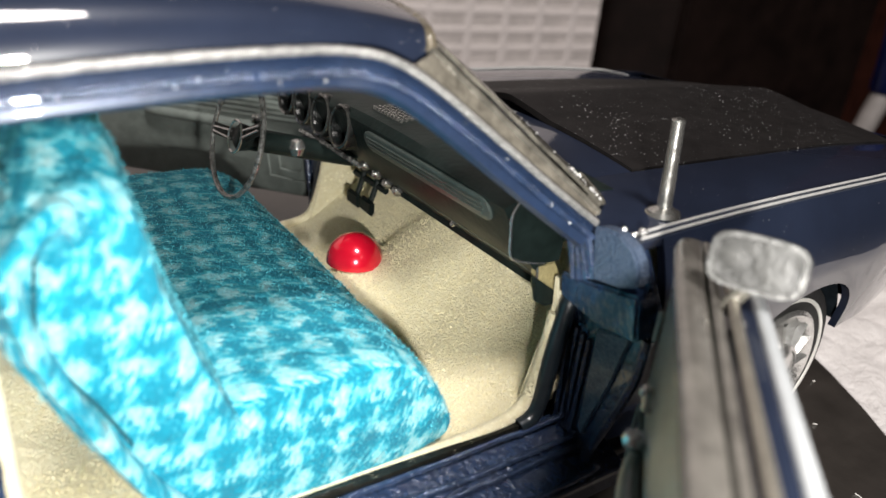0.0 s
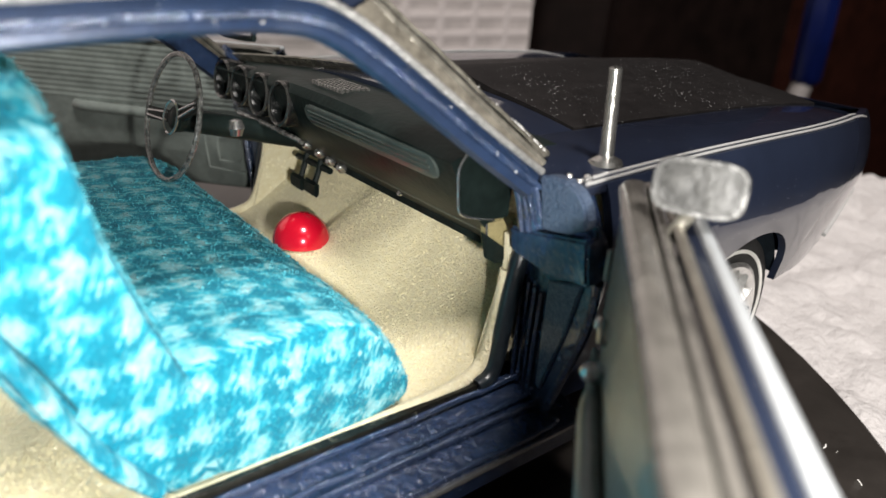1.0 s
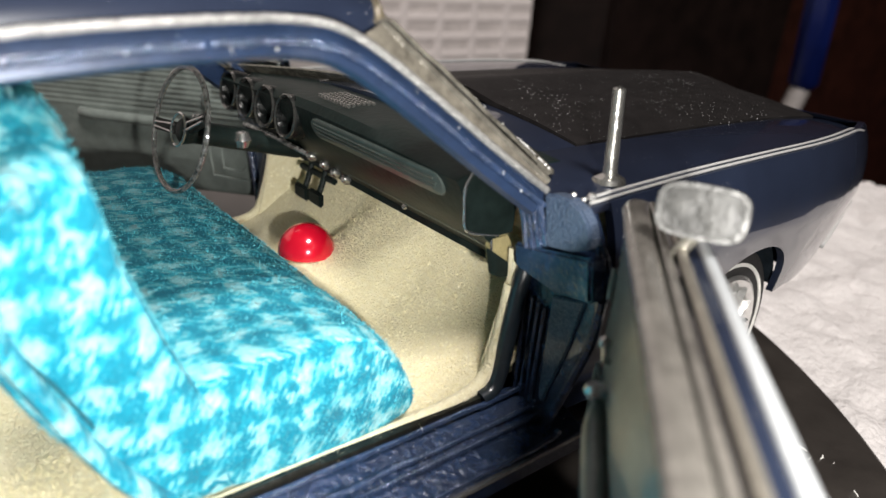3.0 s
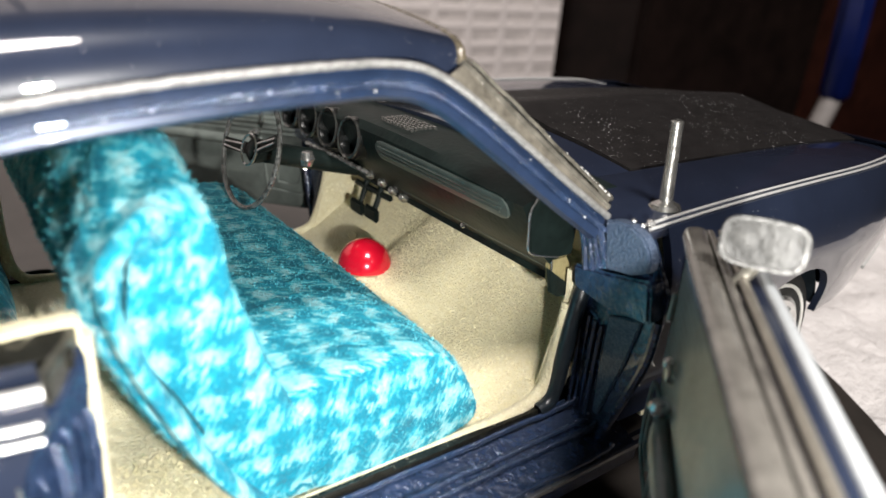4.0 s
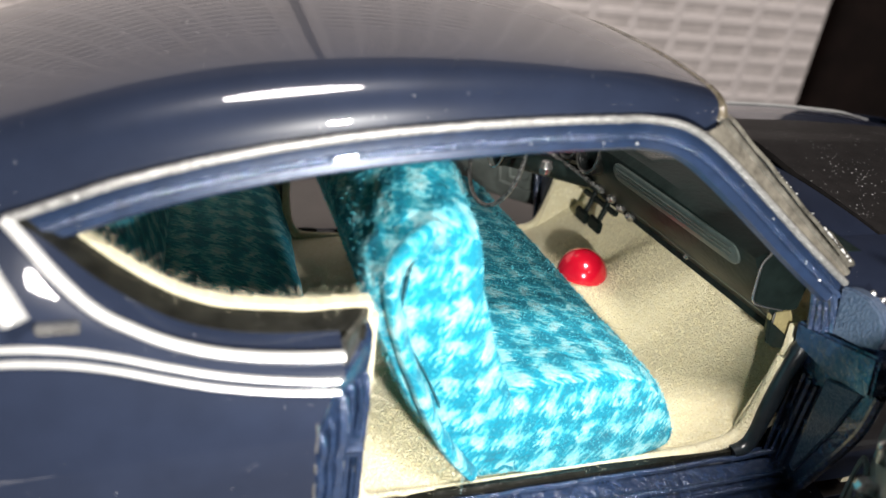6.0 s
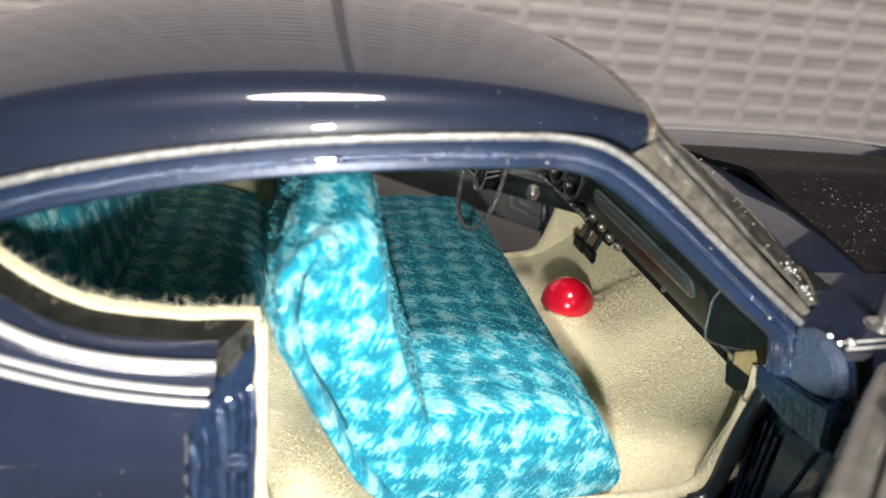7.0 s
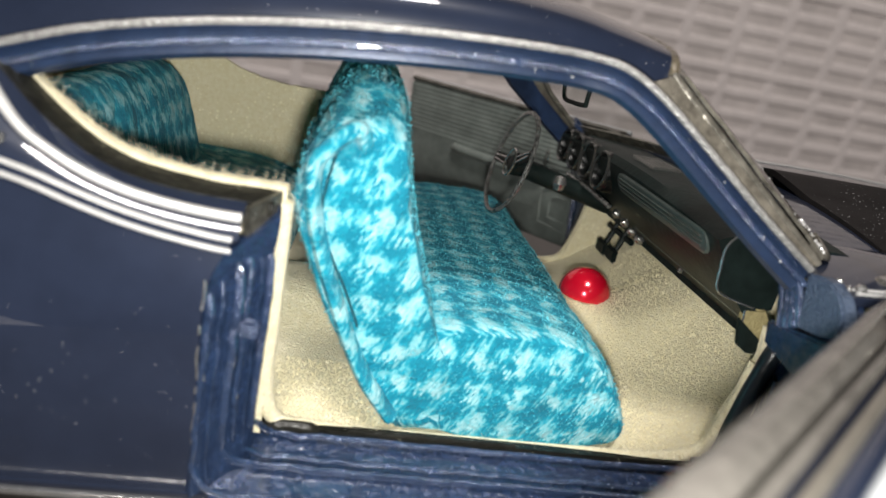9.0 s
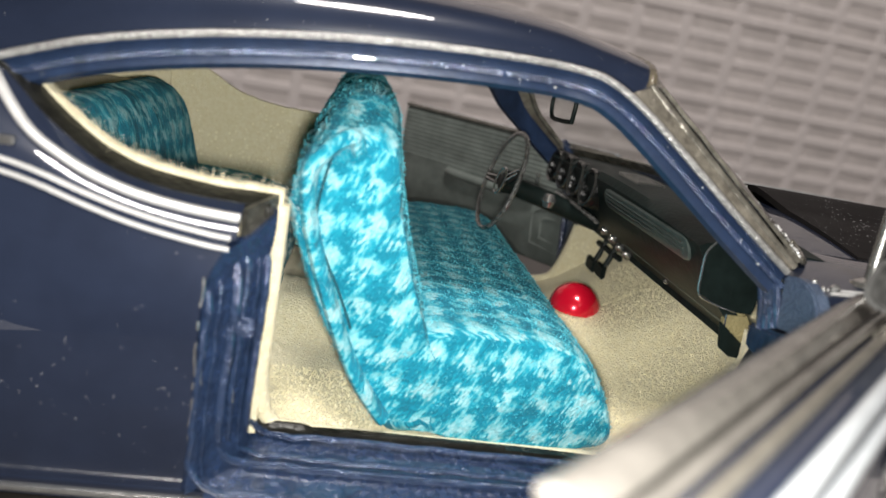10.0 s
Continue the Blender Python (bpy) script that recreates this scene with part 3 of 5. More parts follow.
both("window_moulding", sweep(sill_line, ring_profile(0.048, 0.040, 10)), M_TRIM, "bright window moulding")
for dz in (0.0, -0.085):
    both("belt_stripe", sweep([(x, side_y(x, table(x, BELT) + dz) - 0.012, table(x, BELT) + 0.015 + dz) for x in lin(-7.5, -2.66, 40)], ring_profile(0.027, 0.022, 8)), M_TRIM, "thin chrome stripe")

# window sill trim of the rear quarter and the cream panel inside it
def lining_y(x):
    return table(x, [(-4.8, -2.66), (-4.4, -2.80), (-4.0, -2.96), (-3.5, -3.06), (-2.3, -3.09)])


both("sill_trim", sheet(lambda x, v: (x, sill_y(x) + 0.06 + (lining_y(x) - sill_y(x) - 0.06) * v, table(x, SILL) + 0.01 + 0.07 * v), lin(-4.72, -2.42, 24), lin(0, 1, 4), (0, 0, -0.1)), M_RUBBER)


def quarter_lining(x, v):
    zt = table(x, SILL) + 0.12 + 0.015 * noise.noise(Vector((x * 9, 0, 3)))
    return (x, lining_y(x) + 0.02 * noise.noise(Vector((x * 3, v * 6, 0))), 1.3 + (zt - 1.3) * v)


both("quarter_lining", sheet(quarter_lining, lin(-4.74, -2.34, 50), lin(0, 1, 12), (0, 0.12, 0)), M_FLOCK, "cream flocked side lining")

both("rear_lining", sheet(lambda x, v: (x, -2.62, 1.3 + (table(x, RAIL) - 0.15 - 1.3) * v), lin(-7.0, -4.70, 12), lin(0, 1, 8), (0, 0.1, 0)), M_FLOCK, "cream flocked rear side lining")

# door jambs with their raised ribs, sills and floor
for k, v in enumerate((0.02, 0.17, 0.36, 0.52, 0.76, 0.95)):
    off, yt, y, z0 = 0.42 * v, -3.27 - 0.38 * v, -3.02 - 0.64 * v, 1.26 - 0.27 * v
    top = 3.14 if v < 0.5 else 3.10 - 0.4 * (v - 0.5)
    p = [(-2.45 - off, yt + 0.05, top), (-2.37 - off, yt, top - 0.14), (-2.38 - off, yt - 0.02, 2.5), (-2.40 - off, yt - 0.02, 1.6), (-2.38 - off, 0.5 * (y + yt), z0 + 0.2), (-2.24 - off * 0.8, y, z0 + 0.04), (-1.9, y, z0 + 0.02), (0, y, z0 + 0.02), (2.3, y, z0 + 0.03), (2.50, y, z0 + 0.08)]
    p = smooth_path(p if k in (0, 2, 3, 5) else p[:4] + [(-2.40 - off, yt, z0 + 0.25), (-2.38 - off, yt, z0 + 0.06)], 10)
    p = [q + Vector((noise.noise(q * 5), noise.noise(q * 5 + Vector((7, 0, 0))), noise.noise(q * 5 + Vector((0, 9, 0))))) * 0.022 for q in p]
    both("jamb_rib", sweep(p, ring_profile((0.034, 0.018, 0.03, 0.04, 0.02, 0.03)[k], 0.03, 8), (0, 1, 0.01)), M_RIB)
FLANGE = [(-2.40, -2.98), (-2.385, -3.2), (-2.40, -3.27), (-2.5, -3.35), (-2.60, -3.44), (-2.71, -3.55), (-2.81, -3.66)]
TOPS = (3.5, 3.48, 3.44, 3.38, 3.30, 3.24, 3.18)


def rear_jamb(k, v):
    z = 1.0 + (TOPS[k] - 1.0) * v
    lean = min(max((z - 2.85) / 0.42, 0), 1) ** 1.5 * k / 6
    return (FLANGE[k][0] + 0.14 * lean, FLANGE[k][1] + 0.09 * lean, z)


both("rear_jamb", sheet(rear_jamb, range(7), lin(0, 1, 24), (-0.05, 0.08, 0)), M_PAINT_RAW)
PLATE = [((-2.40, -3.09), (3.13, 3.59)), ((-2.45, -3.20), (3.17, 3.57)), ((-2.53, -3.29), (3.22, 3.54)), ((-2.61, -3.37), (3.27, 3.49))]
both("corner_plate", sheet(lambda k, v: (PLATE[k][0][0] + 0.03, PLATE[k][0][1] - 0.02, PLATE[k][1][0] + (PLATE[k][1][1] - PLATE[k][1][0]) * v), range(4), lin(0, 1, 6), (-0.04, 0.03, 0)), M_DUSTY, "dusty dark corner plate of the side window")
# short chrome pieces stand in for the broken glint along this edge
for z0, z1 in ((1.03, 1.22), (1.27, 1.48), (1.52, 1.58), (1.66, 1.93), (2.02, 2.08), (2.15, 2.44), (2.55, 2.62), (2.74, 2.98)):
    edge = [Vector((-2.822 + 0.02 * noise.noise(Vector((z * 4, 0, 1))), side_y(-2.83, z) - 0.002 + 0.012 * noise.noise(Vector((z * 8, 2, 0))), z)) for z in lin(z0, z1, 9)]
    both("edge_glint", sweep(edge, ring_profile(0.011, 0.010, 6), (0, 1, 0.01)), M_CHROME, "bright broken strip for the glint on the rear panel edge")
both("striker", box(-2.60, -2.42, -3.46, -3.30, 2.42, 2.60).join(box(-2.64, -2.40, -3.50, -3.32, 2.49, 2.53)), M_RIB, "worn metal door striker", 0.02)
both("door_sill", sheet(lambda x, v: (x, -2.9 - 0.78 * v, 1.24 - 0.27 * v), lin(-2.66, 2.9, 12), lin(0, 1, 8), (0, 0, -0.2)), M_PAINT_RAW)
both("sill_gasket", sweep([(-2.38, -2.93, 1.28), (-1.2, -2.93, 1.27), (0.8, -2.93, 1.27), (2.2, -2.93, 1.28)], [(-0.05, -0.04), (0.05, -0.04), (0.05, 0.05), (-0.05, 0.05)]), M_RUBBER)
both("sill_clip", sweep(smooth_path([(-2.30, -2.97, 1.27), (-2.22, -2.98, 1.315), (-2.05, -2.985, 1.325), (-1.90, -2.98, 1.315), (-1.84, -2.97, 1.28)], 4), ring_profile(0.055, 0.065, 10)), M_RUBBER, "black rubber clip on the sill")
both("sill_clip", sweep([Vector((x, -2.955 + 0.012 * noise.noise(Vector((x * 4, 1, 0))), 1.31 + 0.02 * noise.noise(Vector((x * 5, 0, 2))))) for x in lin(-1.55, 0.1, 24)], ring_profile(0.035, 0.04, 8)), M_RUBBER, "black rubber clip on the sill")
both("front_jamb", prism([(-2.84, 1.12), (-3.45, 1.02), (-3.82, 2.2), (-3.90, 2.95), (-3.56, 3.5), (-2.95, 3.5), (-2.84, 2.95)], 2.52, 2.62), M_PAINT_RAW, "dark blue hinge side of the doorway", 0.02)
both("hinge_panel", prism([(-3.29, 2.52), (-3.70, 2.64), (-3.58, 2.05), (-3.36, 1.30), (-3.30, 1.35)], 2.48, 2.53), M_WORN, "scuffed pale blue hinge panel", 0.015)
both("hinge", prism([(-2.86, 2.98), (-2.92, 2.74), (-3.38, 2.68), (-3.90, 2.74), (-3.82, 3.16), (-3.3, 3.05)], 2.29, 2.53), M_PAINT_RAW, "dark blue hinge block", 0.03)
both("jamb_edge", tube(smooth_path([(2.48, -3.88, 2.72), (2.48, -3.84, 2.24), (2.48, -3.64, 1.6), (2.46, -3.47, 1.10)], 4), 0.05, 8), M_PAINT_RAW)
for k in range(4):
    both("jamb_rib", tube([(2.49, -2.96 - 0.08 * k, 1.24), (2.49, -2.95 - 0.085 * k, 1.8), (2.49, -2.95 - 0.09 * k, 2.42 - 0.02 * k)], 0.028, 6), M_PAINT_RAW)
for y, z in ((-3.0, 2.78), (-3.55, 2.82)):
    both("rivet", lathe([(0, 0), (0.035, 0), (0.03, 0.025), (0, 0.035)], Matrix.Translation((2.36, y, z)) @ Matrix.Rotation(radians(-90), 4, "Y"), 10), M_CHROME)
part("underbody", box(-10.4, 7.0, -2.9, 2.9, 0.75, 0.95), M_JAMB, car, bevel=0.05)


def floor_z(x, y):
    z = 1.26
    hump = math.exp(-(y / 0.75) ** 4)
    z += 0.42 * hump * (1 if x > -3.5 else 0.6)
    toe = max(0.0, x - 1.75)
    z += 0.62 * toe ** 1.35 * (1 - 0.25 * hump)
    z += 0.06 * max(0, abs(y) - 2.5)
    return z + 0.02 * noise.noise(Vector((x * 2.2, y * 2.2, 0)))


carpet = part("carpet", sheet(lambda x, y: (x, y, floor_z(x, y)), lin(-4.0, 3.6, 90), lin(-2.92, 2.92, 70), (0, 0, -0.12)), M_FLOCK, car, "cream flocked carpet")
part("firewall", sheet(lambda y, z: (3.45 + 0.02 * noise.noise(Vector((y, z, 1))), y, z), lin(-3.3, 3.3, 20), lin(0.9, 3.55, 10), (0.12, 0, 0)), M_FLOCK, car)


def kick(u, z):
    x0 = 2.16 + 0.27 * (min(z, 2.5) - 1.6) - 0.1 * max(0.0, z - 2.5)
    return (x0 + (3.45 - x0) * u, -2.80 + 0.10 * u, z)


both("kick_panel", sheet(kick, lin(0, 1, 8), lin(1.3, 2.85, 12), (0, 0.06, 0)), M_FLOCK, "cream flocked side panel")
both("carpet_edge", tube(smooth_path([(2.40, -2.80, 2.46), (2.34, -2.81, 2.1), (2.23, -2.83, 1.68), (2.08, -2.85, 1.42), (1.7, -2.87, 1.31), (0.9, -2.86, 1.26), (-0.6, -2.86, 1.24), (-1.9, -2.88, 1.27), (-2.24, -2.93, 1.38), (-2.35, -3.0, 1.8), (-2.35, -3.04, 2.6), (-2.35, -3.05, 3.5)], 6), 0.075, 10), M_FLOCK, "cream fuzzy carpet edge")
both("door_seal", tube(smooth_path([(2.60, -2.88, 2.72), (2.48, -2.90, 2.66), (2.39, -2.91, 2.3), (2.31, -2.92, 1.85), (2.25, -2.93, 1.5), (2.14, -2.95, 1.34), (1.98, -2.96, 1.29)], 5), 0.095, 10), M_JAMB, "black rubber door seal")

# dashboard
def dash_ring(y):
    c = 0.10 * (abs(y) / 2.7) ** 2
    skin_ = [(2.66, 2.44), (2.5, 2.60), (2.15, 2.93), (1.88, 3.2), (1.74, 3.5), (1.72 - c * 0.5, 3.66 - c * 0.4), (1.80 - c * 0.5, 3.76 - c), (2.1, 3.80 - c), (3.05, 3.76 - c)]
    back = [(3.05, 3.66 - c), (2.1, 3.69 - c), (1.9, 3.62 - c), (1.86, 3.5), (2.0, 3.24), (2.26, 3.0), (2.6, 2.68), (2.74, 2.48)]
    return [(x, y, z) for x, z in skin_ + back]


dash = part("dashboard", loft([dash_ring(y) for y in lin(-2.66, 2.9, 20)]), M_DASH, car, "dark grey plastic dashboard", bevel=0.0)


def oblong(y0, y1, cz, h, x_at, n=8):
    """Long bar with round ends on the sloping dash face."""
    ring = []
    for s, yc in ((1, y1 - h), (-1, y0 + h)):
        for q in lin(-math.pi / 2, math.pi / 2, n):
            y, z = yc + s * h * math.cos(q), cz + s * h * math.sin(q)
            ring.append((x_at(z), y, z))
    return ring


def face_x(z):
    return table(z, [(2.46, 2.62), (2.62, 2.5), (2.95, 2.15), (3.2, 1.88), (3.5, 1.74), (3.66, 1.70)])


part("inlay", loft([[(x - d, y, z) for x, y, z in oblong(-2.40, 0.20, 3.49, 0.125 - i, face_x)] for d, i in ((-0.02, 0), (0.02, 0), (0.03, 0.02))]), M_TRIMGREY, dash, "long grey inlay bar")
for k, z in enumerate((3.44, 3.49, 3.54)):
    part("inlay_rib", tube([(face_x(z) - 0.034, y, z) for y in lin(-2.30 + 0.03 * (k != 1), 0.10, 12)], 0.011, 6), M_TRIMGREY, dash)
part("dash_crease", tube([(2.30, y, 2.80) for y in lin(-2.62, 0.4, 12)], 0.018, 6), M_TRIMGREY, dash)
part("glovebox_seam", tube([(face_x(z) - 0.005, -0.55, z) for z in lin(2.5, 2.75, 5)], 0.012, 6, False, (0, 1, 0)), M_RUBBER, dash)
part("lock", lathe([(0, 0), (0.04, 0), (0.04, 0.03), (0, 0.04)], Matrix.Translation((2.36, -0.95, 2.72)) @ Matrix.Rotation(radians(-60), 4, "Y"), 12), M_SILVER, dash)
END = [(1.83, 3.70), (1.75, 3.57), (1.76, 3.36), (1.80, 3.14), (1.98, 3.06), (2.24, 3.00), (2.42, 3.0), (2.45, 3.55), (2.1, 3.74)]
part("end_plate", prism(END, -2.72, -2.66, "y"), M_DASH, dash, bevel=0.012)
# stands in for the cream panel behind, its shade in the plate's colour
LIP = [(2.16, 2.97), (2.18, 2.80), (2.20, 2.68), (2.32, 2.58), (2.47, 2.54), (2.60, 2.56), (2.56, 2.72), (2.48, 2.86), (2.40, 2.98)]
part("lip_plate", prism(LIP, -2.67, -2.58, "y"), M_CREAMSHADE, dash, "plate for the shaded cream panel behind the dash end", bevel=0.02)
part("lip_wedge", prism([(2.10, 2.89), (2.17, 2.60), (2.30, 2.52), (2.68, 2.48)], -2.725, -2.675, "y"), M_DASH, dash, "black wedge under the dash end", bevel=0.01)
for edge in (END[:6], LIP[:5]):
    part("end_seam", tube(smooth_path([(x - 0.008, -2.70, z) for x, z in edge], 4), 0.011, 6, False, (0, 1, 0)), M_CHROME, dash)
part("lower_lip", sweep([(2.52, y, 2.60) for y in lin(-2.66, 2.8, 16)], [(-0.06, -0.05), (0.06, -0.05), (0.05, 0.05), (-0.05, 0.05)]), M_DASH, dash)
for y in (0.86, 1.48, 2.10, 2.72):
    g = Matrix.Translation((2.08, y, 3.42)) @ Matrix.Rotation(radians(-82), 4, "Y")
    pod = part("gauge", lathe([(0.2, -0.3), (0.25, -0.2), (0.28, 0.1), (0.295, 0.34), (0.275, 0.40), (0.235, 0.39), (0.21, 0.31), (0.20, 0.10), (0.0, 0.09)], g, 24), M_GLOSS, dash, "glossy black round gauge pod")
    part("dial", lathe([(0.0, 0.10), (0.06, 0.10), (0.05, 0.14), (0.0, 0.15)], g, 12), M_SILVER, pod)
    part("dial_ring", hoop([(0.185, 0.11), (0.185, 0.135), (0.165, 0.135), (0.165, 0.11)], g, 24), M_GUNMETAL, pod)
    part("bezel", hoop([(0.285, 0.375), (0.292, 0.40), (0.272, 0.42), (0.252, 0.40)], g, 24), M_GUNMETAL, pod)
for i, (x, y, z) in enumerate([(2.36, 0.95, 2.72), (2.40, 0.72, 2.66), (2.44, 0.50, 2.62), (2.3, 1.2, 2.78)]):
    part("knob", lathe([(0, 0), (0.07, 0), (0.08, 0.04), (0.05, 0.1), (0, 0.11)], Matrix.Translation((x, y, z)) @ Matrix.Rotation(radians(-70), 4, "Y"), 12), M_SILVER, dash, "small bright knob")
grille = Shape()
for i in range(10):
    for j in range(6):
        grille.join(box(1.95 + j * 0.07, 1.985 + j * 0.07, -0.25 + i * 0.075, -0.21 + i * 0.075, 3.78, 3.83))
part("speaker_grille", grille, M_SILVER, dash, "dotted speaker grille")

# steering wheel and column
HUB = Vector((0.52, 1.43, 3.27))
AXIS = Vector((-0.95, -0.05, 0.24)).normalized()
wm = Matrix.Translation(HUB) @ AXIS.to_track_quat("Z", "Y").to_matrix().to_4x4()
wheel_s = part("steering_wheel", tube([wm @ Vector((0.78 * math.cos(q), 0.78 * math.sin(q), 0)) for q in lin(0, 2 * math.pi, 49)[:-1]], 0.036, 8, True, AXIS), M_WHEELRIM, car, "thin black and silver steering wheel")
for q in (0.15, math.pi - 0.15):
    part("spoke", sweep([wm @ Vector((0.76 * math.cos(q + 0.25 * i), 0.76 * math.sin(q + 0.25 * i), 0)) * 1 if i else wm @ Vector((0, 0, -0.08)) for i in (0, 1)], [(-0.08, -0.015), (0.08, -0.015), (0.08, 0.015), (-0.08, 0.015)], AXIS), M_DASH, wheel_s)
    # chrome strips added to give the spokes their shine
    tip = Vector((0.70 * math.cos(q + 0.25), 0.70 * math.sin(q + 0.25), 0.03))
    for off in (-0.05, 0.05):
        part("spoke_glint", tube([wm @ (tip * 0.25 + Vector((0, off, 0))), wm @ (tip + Vector((0, off * 0.6, 0)))], 0.016, 6, False, AXIS), M_CHROME, wheel_s, "thin bright strip added for the shine of the spoke")
# ring added for the glints round the hub
part("hub_glint", hoop([(0.215, 0.0), (0.225, 0.02), (0.205, 0.035), (0.19, 0.015)], wm, 20), M_CHROME, wheel_s, "small bright ring added for the glints at the hub")
part("hub", lathe([(0, -0.15), (0.16, -0.15), (0.18, -0.05), (0.12, 0.0), (0, 0.01)], wm, 20), M_DASH, wheel_s)
part("steering_column", tube([HUB - AXIS * 0.1, HUB - AXIS * 0.9, HUB - AXIS * 1.75], 0.15, 14), M_DASH, car)
part("column_knob", lathe([(0, -0.12), (0.08, -0.1), (0.12, 0), (0.08, 0.1), (0, 0.12)], Matrix.Translation((1.30, 1.34, 3.09)), 14), M_CHROME, car, "round bright knob on the column")
part("gear_lever", tube([(1.60, 1.95, 3.14), (1.72, 1.2, 3.11), (1.80, 0.45, 3.06)], 0.035, 8), M_WHEELRIM, car)
for y, z in ((1.42, 2.08), (1.86, 2.05)):
    p = part("pedal", box(2.40, 2.48, y - 0.19, y + 0.19, z - 0.11, z + 0.11), M_DASH, car, bevel=0.03)
    part("arm", tube(smooth_path([(2.47, y, z), (2.56, y, z + 0.25), (2.66, y, z + 0.65)], 3), 0.045, 8), M_DASH, p)
part("pedal_bar", tube([(2.60, 1.15, 2.38), (2.60, 2.15, 2.36)], 0.05, 8), M_DASH, car)

# windscreen, its frame and the inside mirror
def screen(u, v):
    b = Vector((2.44 + 0.8 * (1 - u * u), u * 3.05, 3.64 + 0.1 * (1 - u * u)))
    t = Vector((0.78 + 0.15 * (1 - u * u), u * 2.66, 5.00 + 0.36 * (1 - abs(u) ** 2.2)))
    p = b + (t - b) * v
    return p - Vector((set_back(p.x, p.z) * max(u, 0.0) ** 1.5, 0, 0))


wind = part("windscreen", sheet(screen, lin(-1, 1, 30), lin(0, 1, 10), (0.02, 0, 0.015)), M_GLAZING, car, "clear plastic windscreen")
wind.visible_shadow = False
frame_pts = [screen(-1, v) for v in lin(0.0, 1, 10)] + [screen(u, 1) for u in lin(-0.92, 0.92, 24)] + [screen(1, v) for v in lin(1, 0, 10)]
part("screen_frame", sweep(frame_pts, ring_profile(0.05, 0.045, 10), (1, 0, 0.7)), M_FOIL, car, "dull foil windscreen frame")
edge_rail = [q for q in rail_path(0.0, -0.02, steps=6) if q.x > 0.44]


def seal(k, w):
    a = edge_rail[k]
    f = k / (len(edge_rail) - 1)
    return a.lerp(screen(-1, 1 - f) + Vector((0.02, -0.02, 0.03)), w)


both("screen_seal", sheet(seal, range(len(edge_rail)), lin(0, 1, 4), (-0.02, 0, -0.03)), M_FOILPALE, "dull foil strip between windscreen and pillar", lean=True)
# dark tube laid in the thin gap beside the moulding
both("moulding_strip", sweep([q + Vector((0.035, -0.005, 0.035)) for q in edge_rail], ring_profile(0.022, 0.016, 8)), M_RUBBER, "dark strip in the gap beside the drip moulding", lean=True)
up = Vector((0.05, 0, 0.04))


def strip(w, v):
    p = screen(-(1 - (0.006 + 0.15 * w * (0.8 + 0.9 * math.sin(math.pi * (0.12 + 0.8 * v)))) * (1.25 - 0.5 * v)), v) + up
    return p + Vector((0.5, 0, 0.9)) * (0.035 * abs(math.cos(math.pi * w)) + 0.012 * noise.noise(p * 4))


part("screen_band", sheet(strip, lin(0, 1, 11), lin(0.0, 0.97, 40), (-0.03, 0, -0.02)), M_FOIL, car, "dull foil band along the windscreen edge")
loop = [screen(-(1 - 0.11 + 0.095 * math.cos(q)), 0.02 - 0.05 * math.sin(q)) + up * 1.5 for q in lin(0, math.pi, 16)]
part("band_foot", sweep(loop, ring_profile(0.05, 0.035, 8), (1, 0, 0.7)), M_FOIL, car, "rounded foot of the foil band")
part("screen_base", sheet(lambda u, v: screen(u, 0.085 * v) + up * 1.2, lin(-0.99, 0.99, 30), lin(0, 1, 3), (-0.03, 0, -0.02)), M_FOIL, car)
header = [Vector(roof_point(0.75, a)) + Vector((0.03 + 0.012 * noise.noise(Vector((a * 14, 0, 1))), 0, 0.012 * noise.noise(Vector((a * 17, 3, 1))) - 0.03)) for a in lin(-math.pi / 2, math.pi / 2, 120)]
part("header_seal", sweep(header, ring_profile(0.045, 0.05, 8), (1, 0, 0.3)), M_GLUE, car, "dark beaded glue line along the roof edge")
mirror_line = [(0.80, -0.47, 4.44), (0.79, -0.48, 4.73), (0.79, 0.0, 4.77), (0.79, 0.48, 4.74), (0.80, 0.47, 4.43), (0.80, 0.0, 4.41)]
mirror = part("inside_mirror", tube(smooth_path(mirror_line + mirror_line[:1], 5)[:-1], 0.03, 8, True, (1, 0, 0)), M_DASH, car, "inside mirror in a dark frame")
part("mirror_glass", box(0.79, 0.805, -0.44, 0.44, 4.45, 4.73), M_GLAZING, mirror)
part("stalk", tube([(0.81, 0.0, 4.72), (0.98, 0.0, 5.1)], 0.03, 8), M_GLAZING, mirror)

# bonnet, cowl and fender tops
def bonnet(x, y):
    return (x, y, 3.68 + 0.22 * (1 - (y / 2.3) ** 2) + 0.12 * max(0, 1 - abs(y) / 0.9) - 0.012 * max(0, x - 6.5) ** 2)


part("bonnet", sheet(bonnet, lin(3.72, 9.5, 26), lin(-2.28, 2.28, 40), (0, 0, -0.08)), M_HOOD, car, "matte black bonnet panel, dusty")
both("fender_top", sheet(lambda x, v: (x, -2.3 + (side_y(x, table(x, BELT)) + 2.3) * v, 3.66 + (table(x, BELT) - 3.66) * v + 0.03 * math.sin(math.pi * v) - 0.012 * max(0, x - 6.5) ** 2 * (1 - v)), lin(2.3, 9.4, 52), lin(0, 1, 8), (0, 0, -0.08)), M_PAINT)
part("cowl", sheet(lambda x, y: (x, y, 3.64 + 0.2 * (1 - (y / 2.4) ** 2)), lin(2.6, 3.70, 8), lin(-2.32, 2.32, 24), (0, 0, -0.06)), M_PAINT, car)
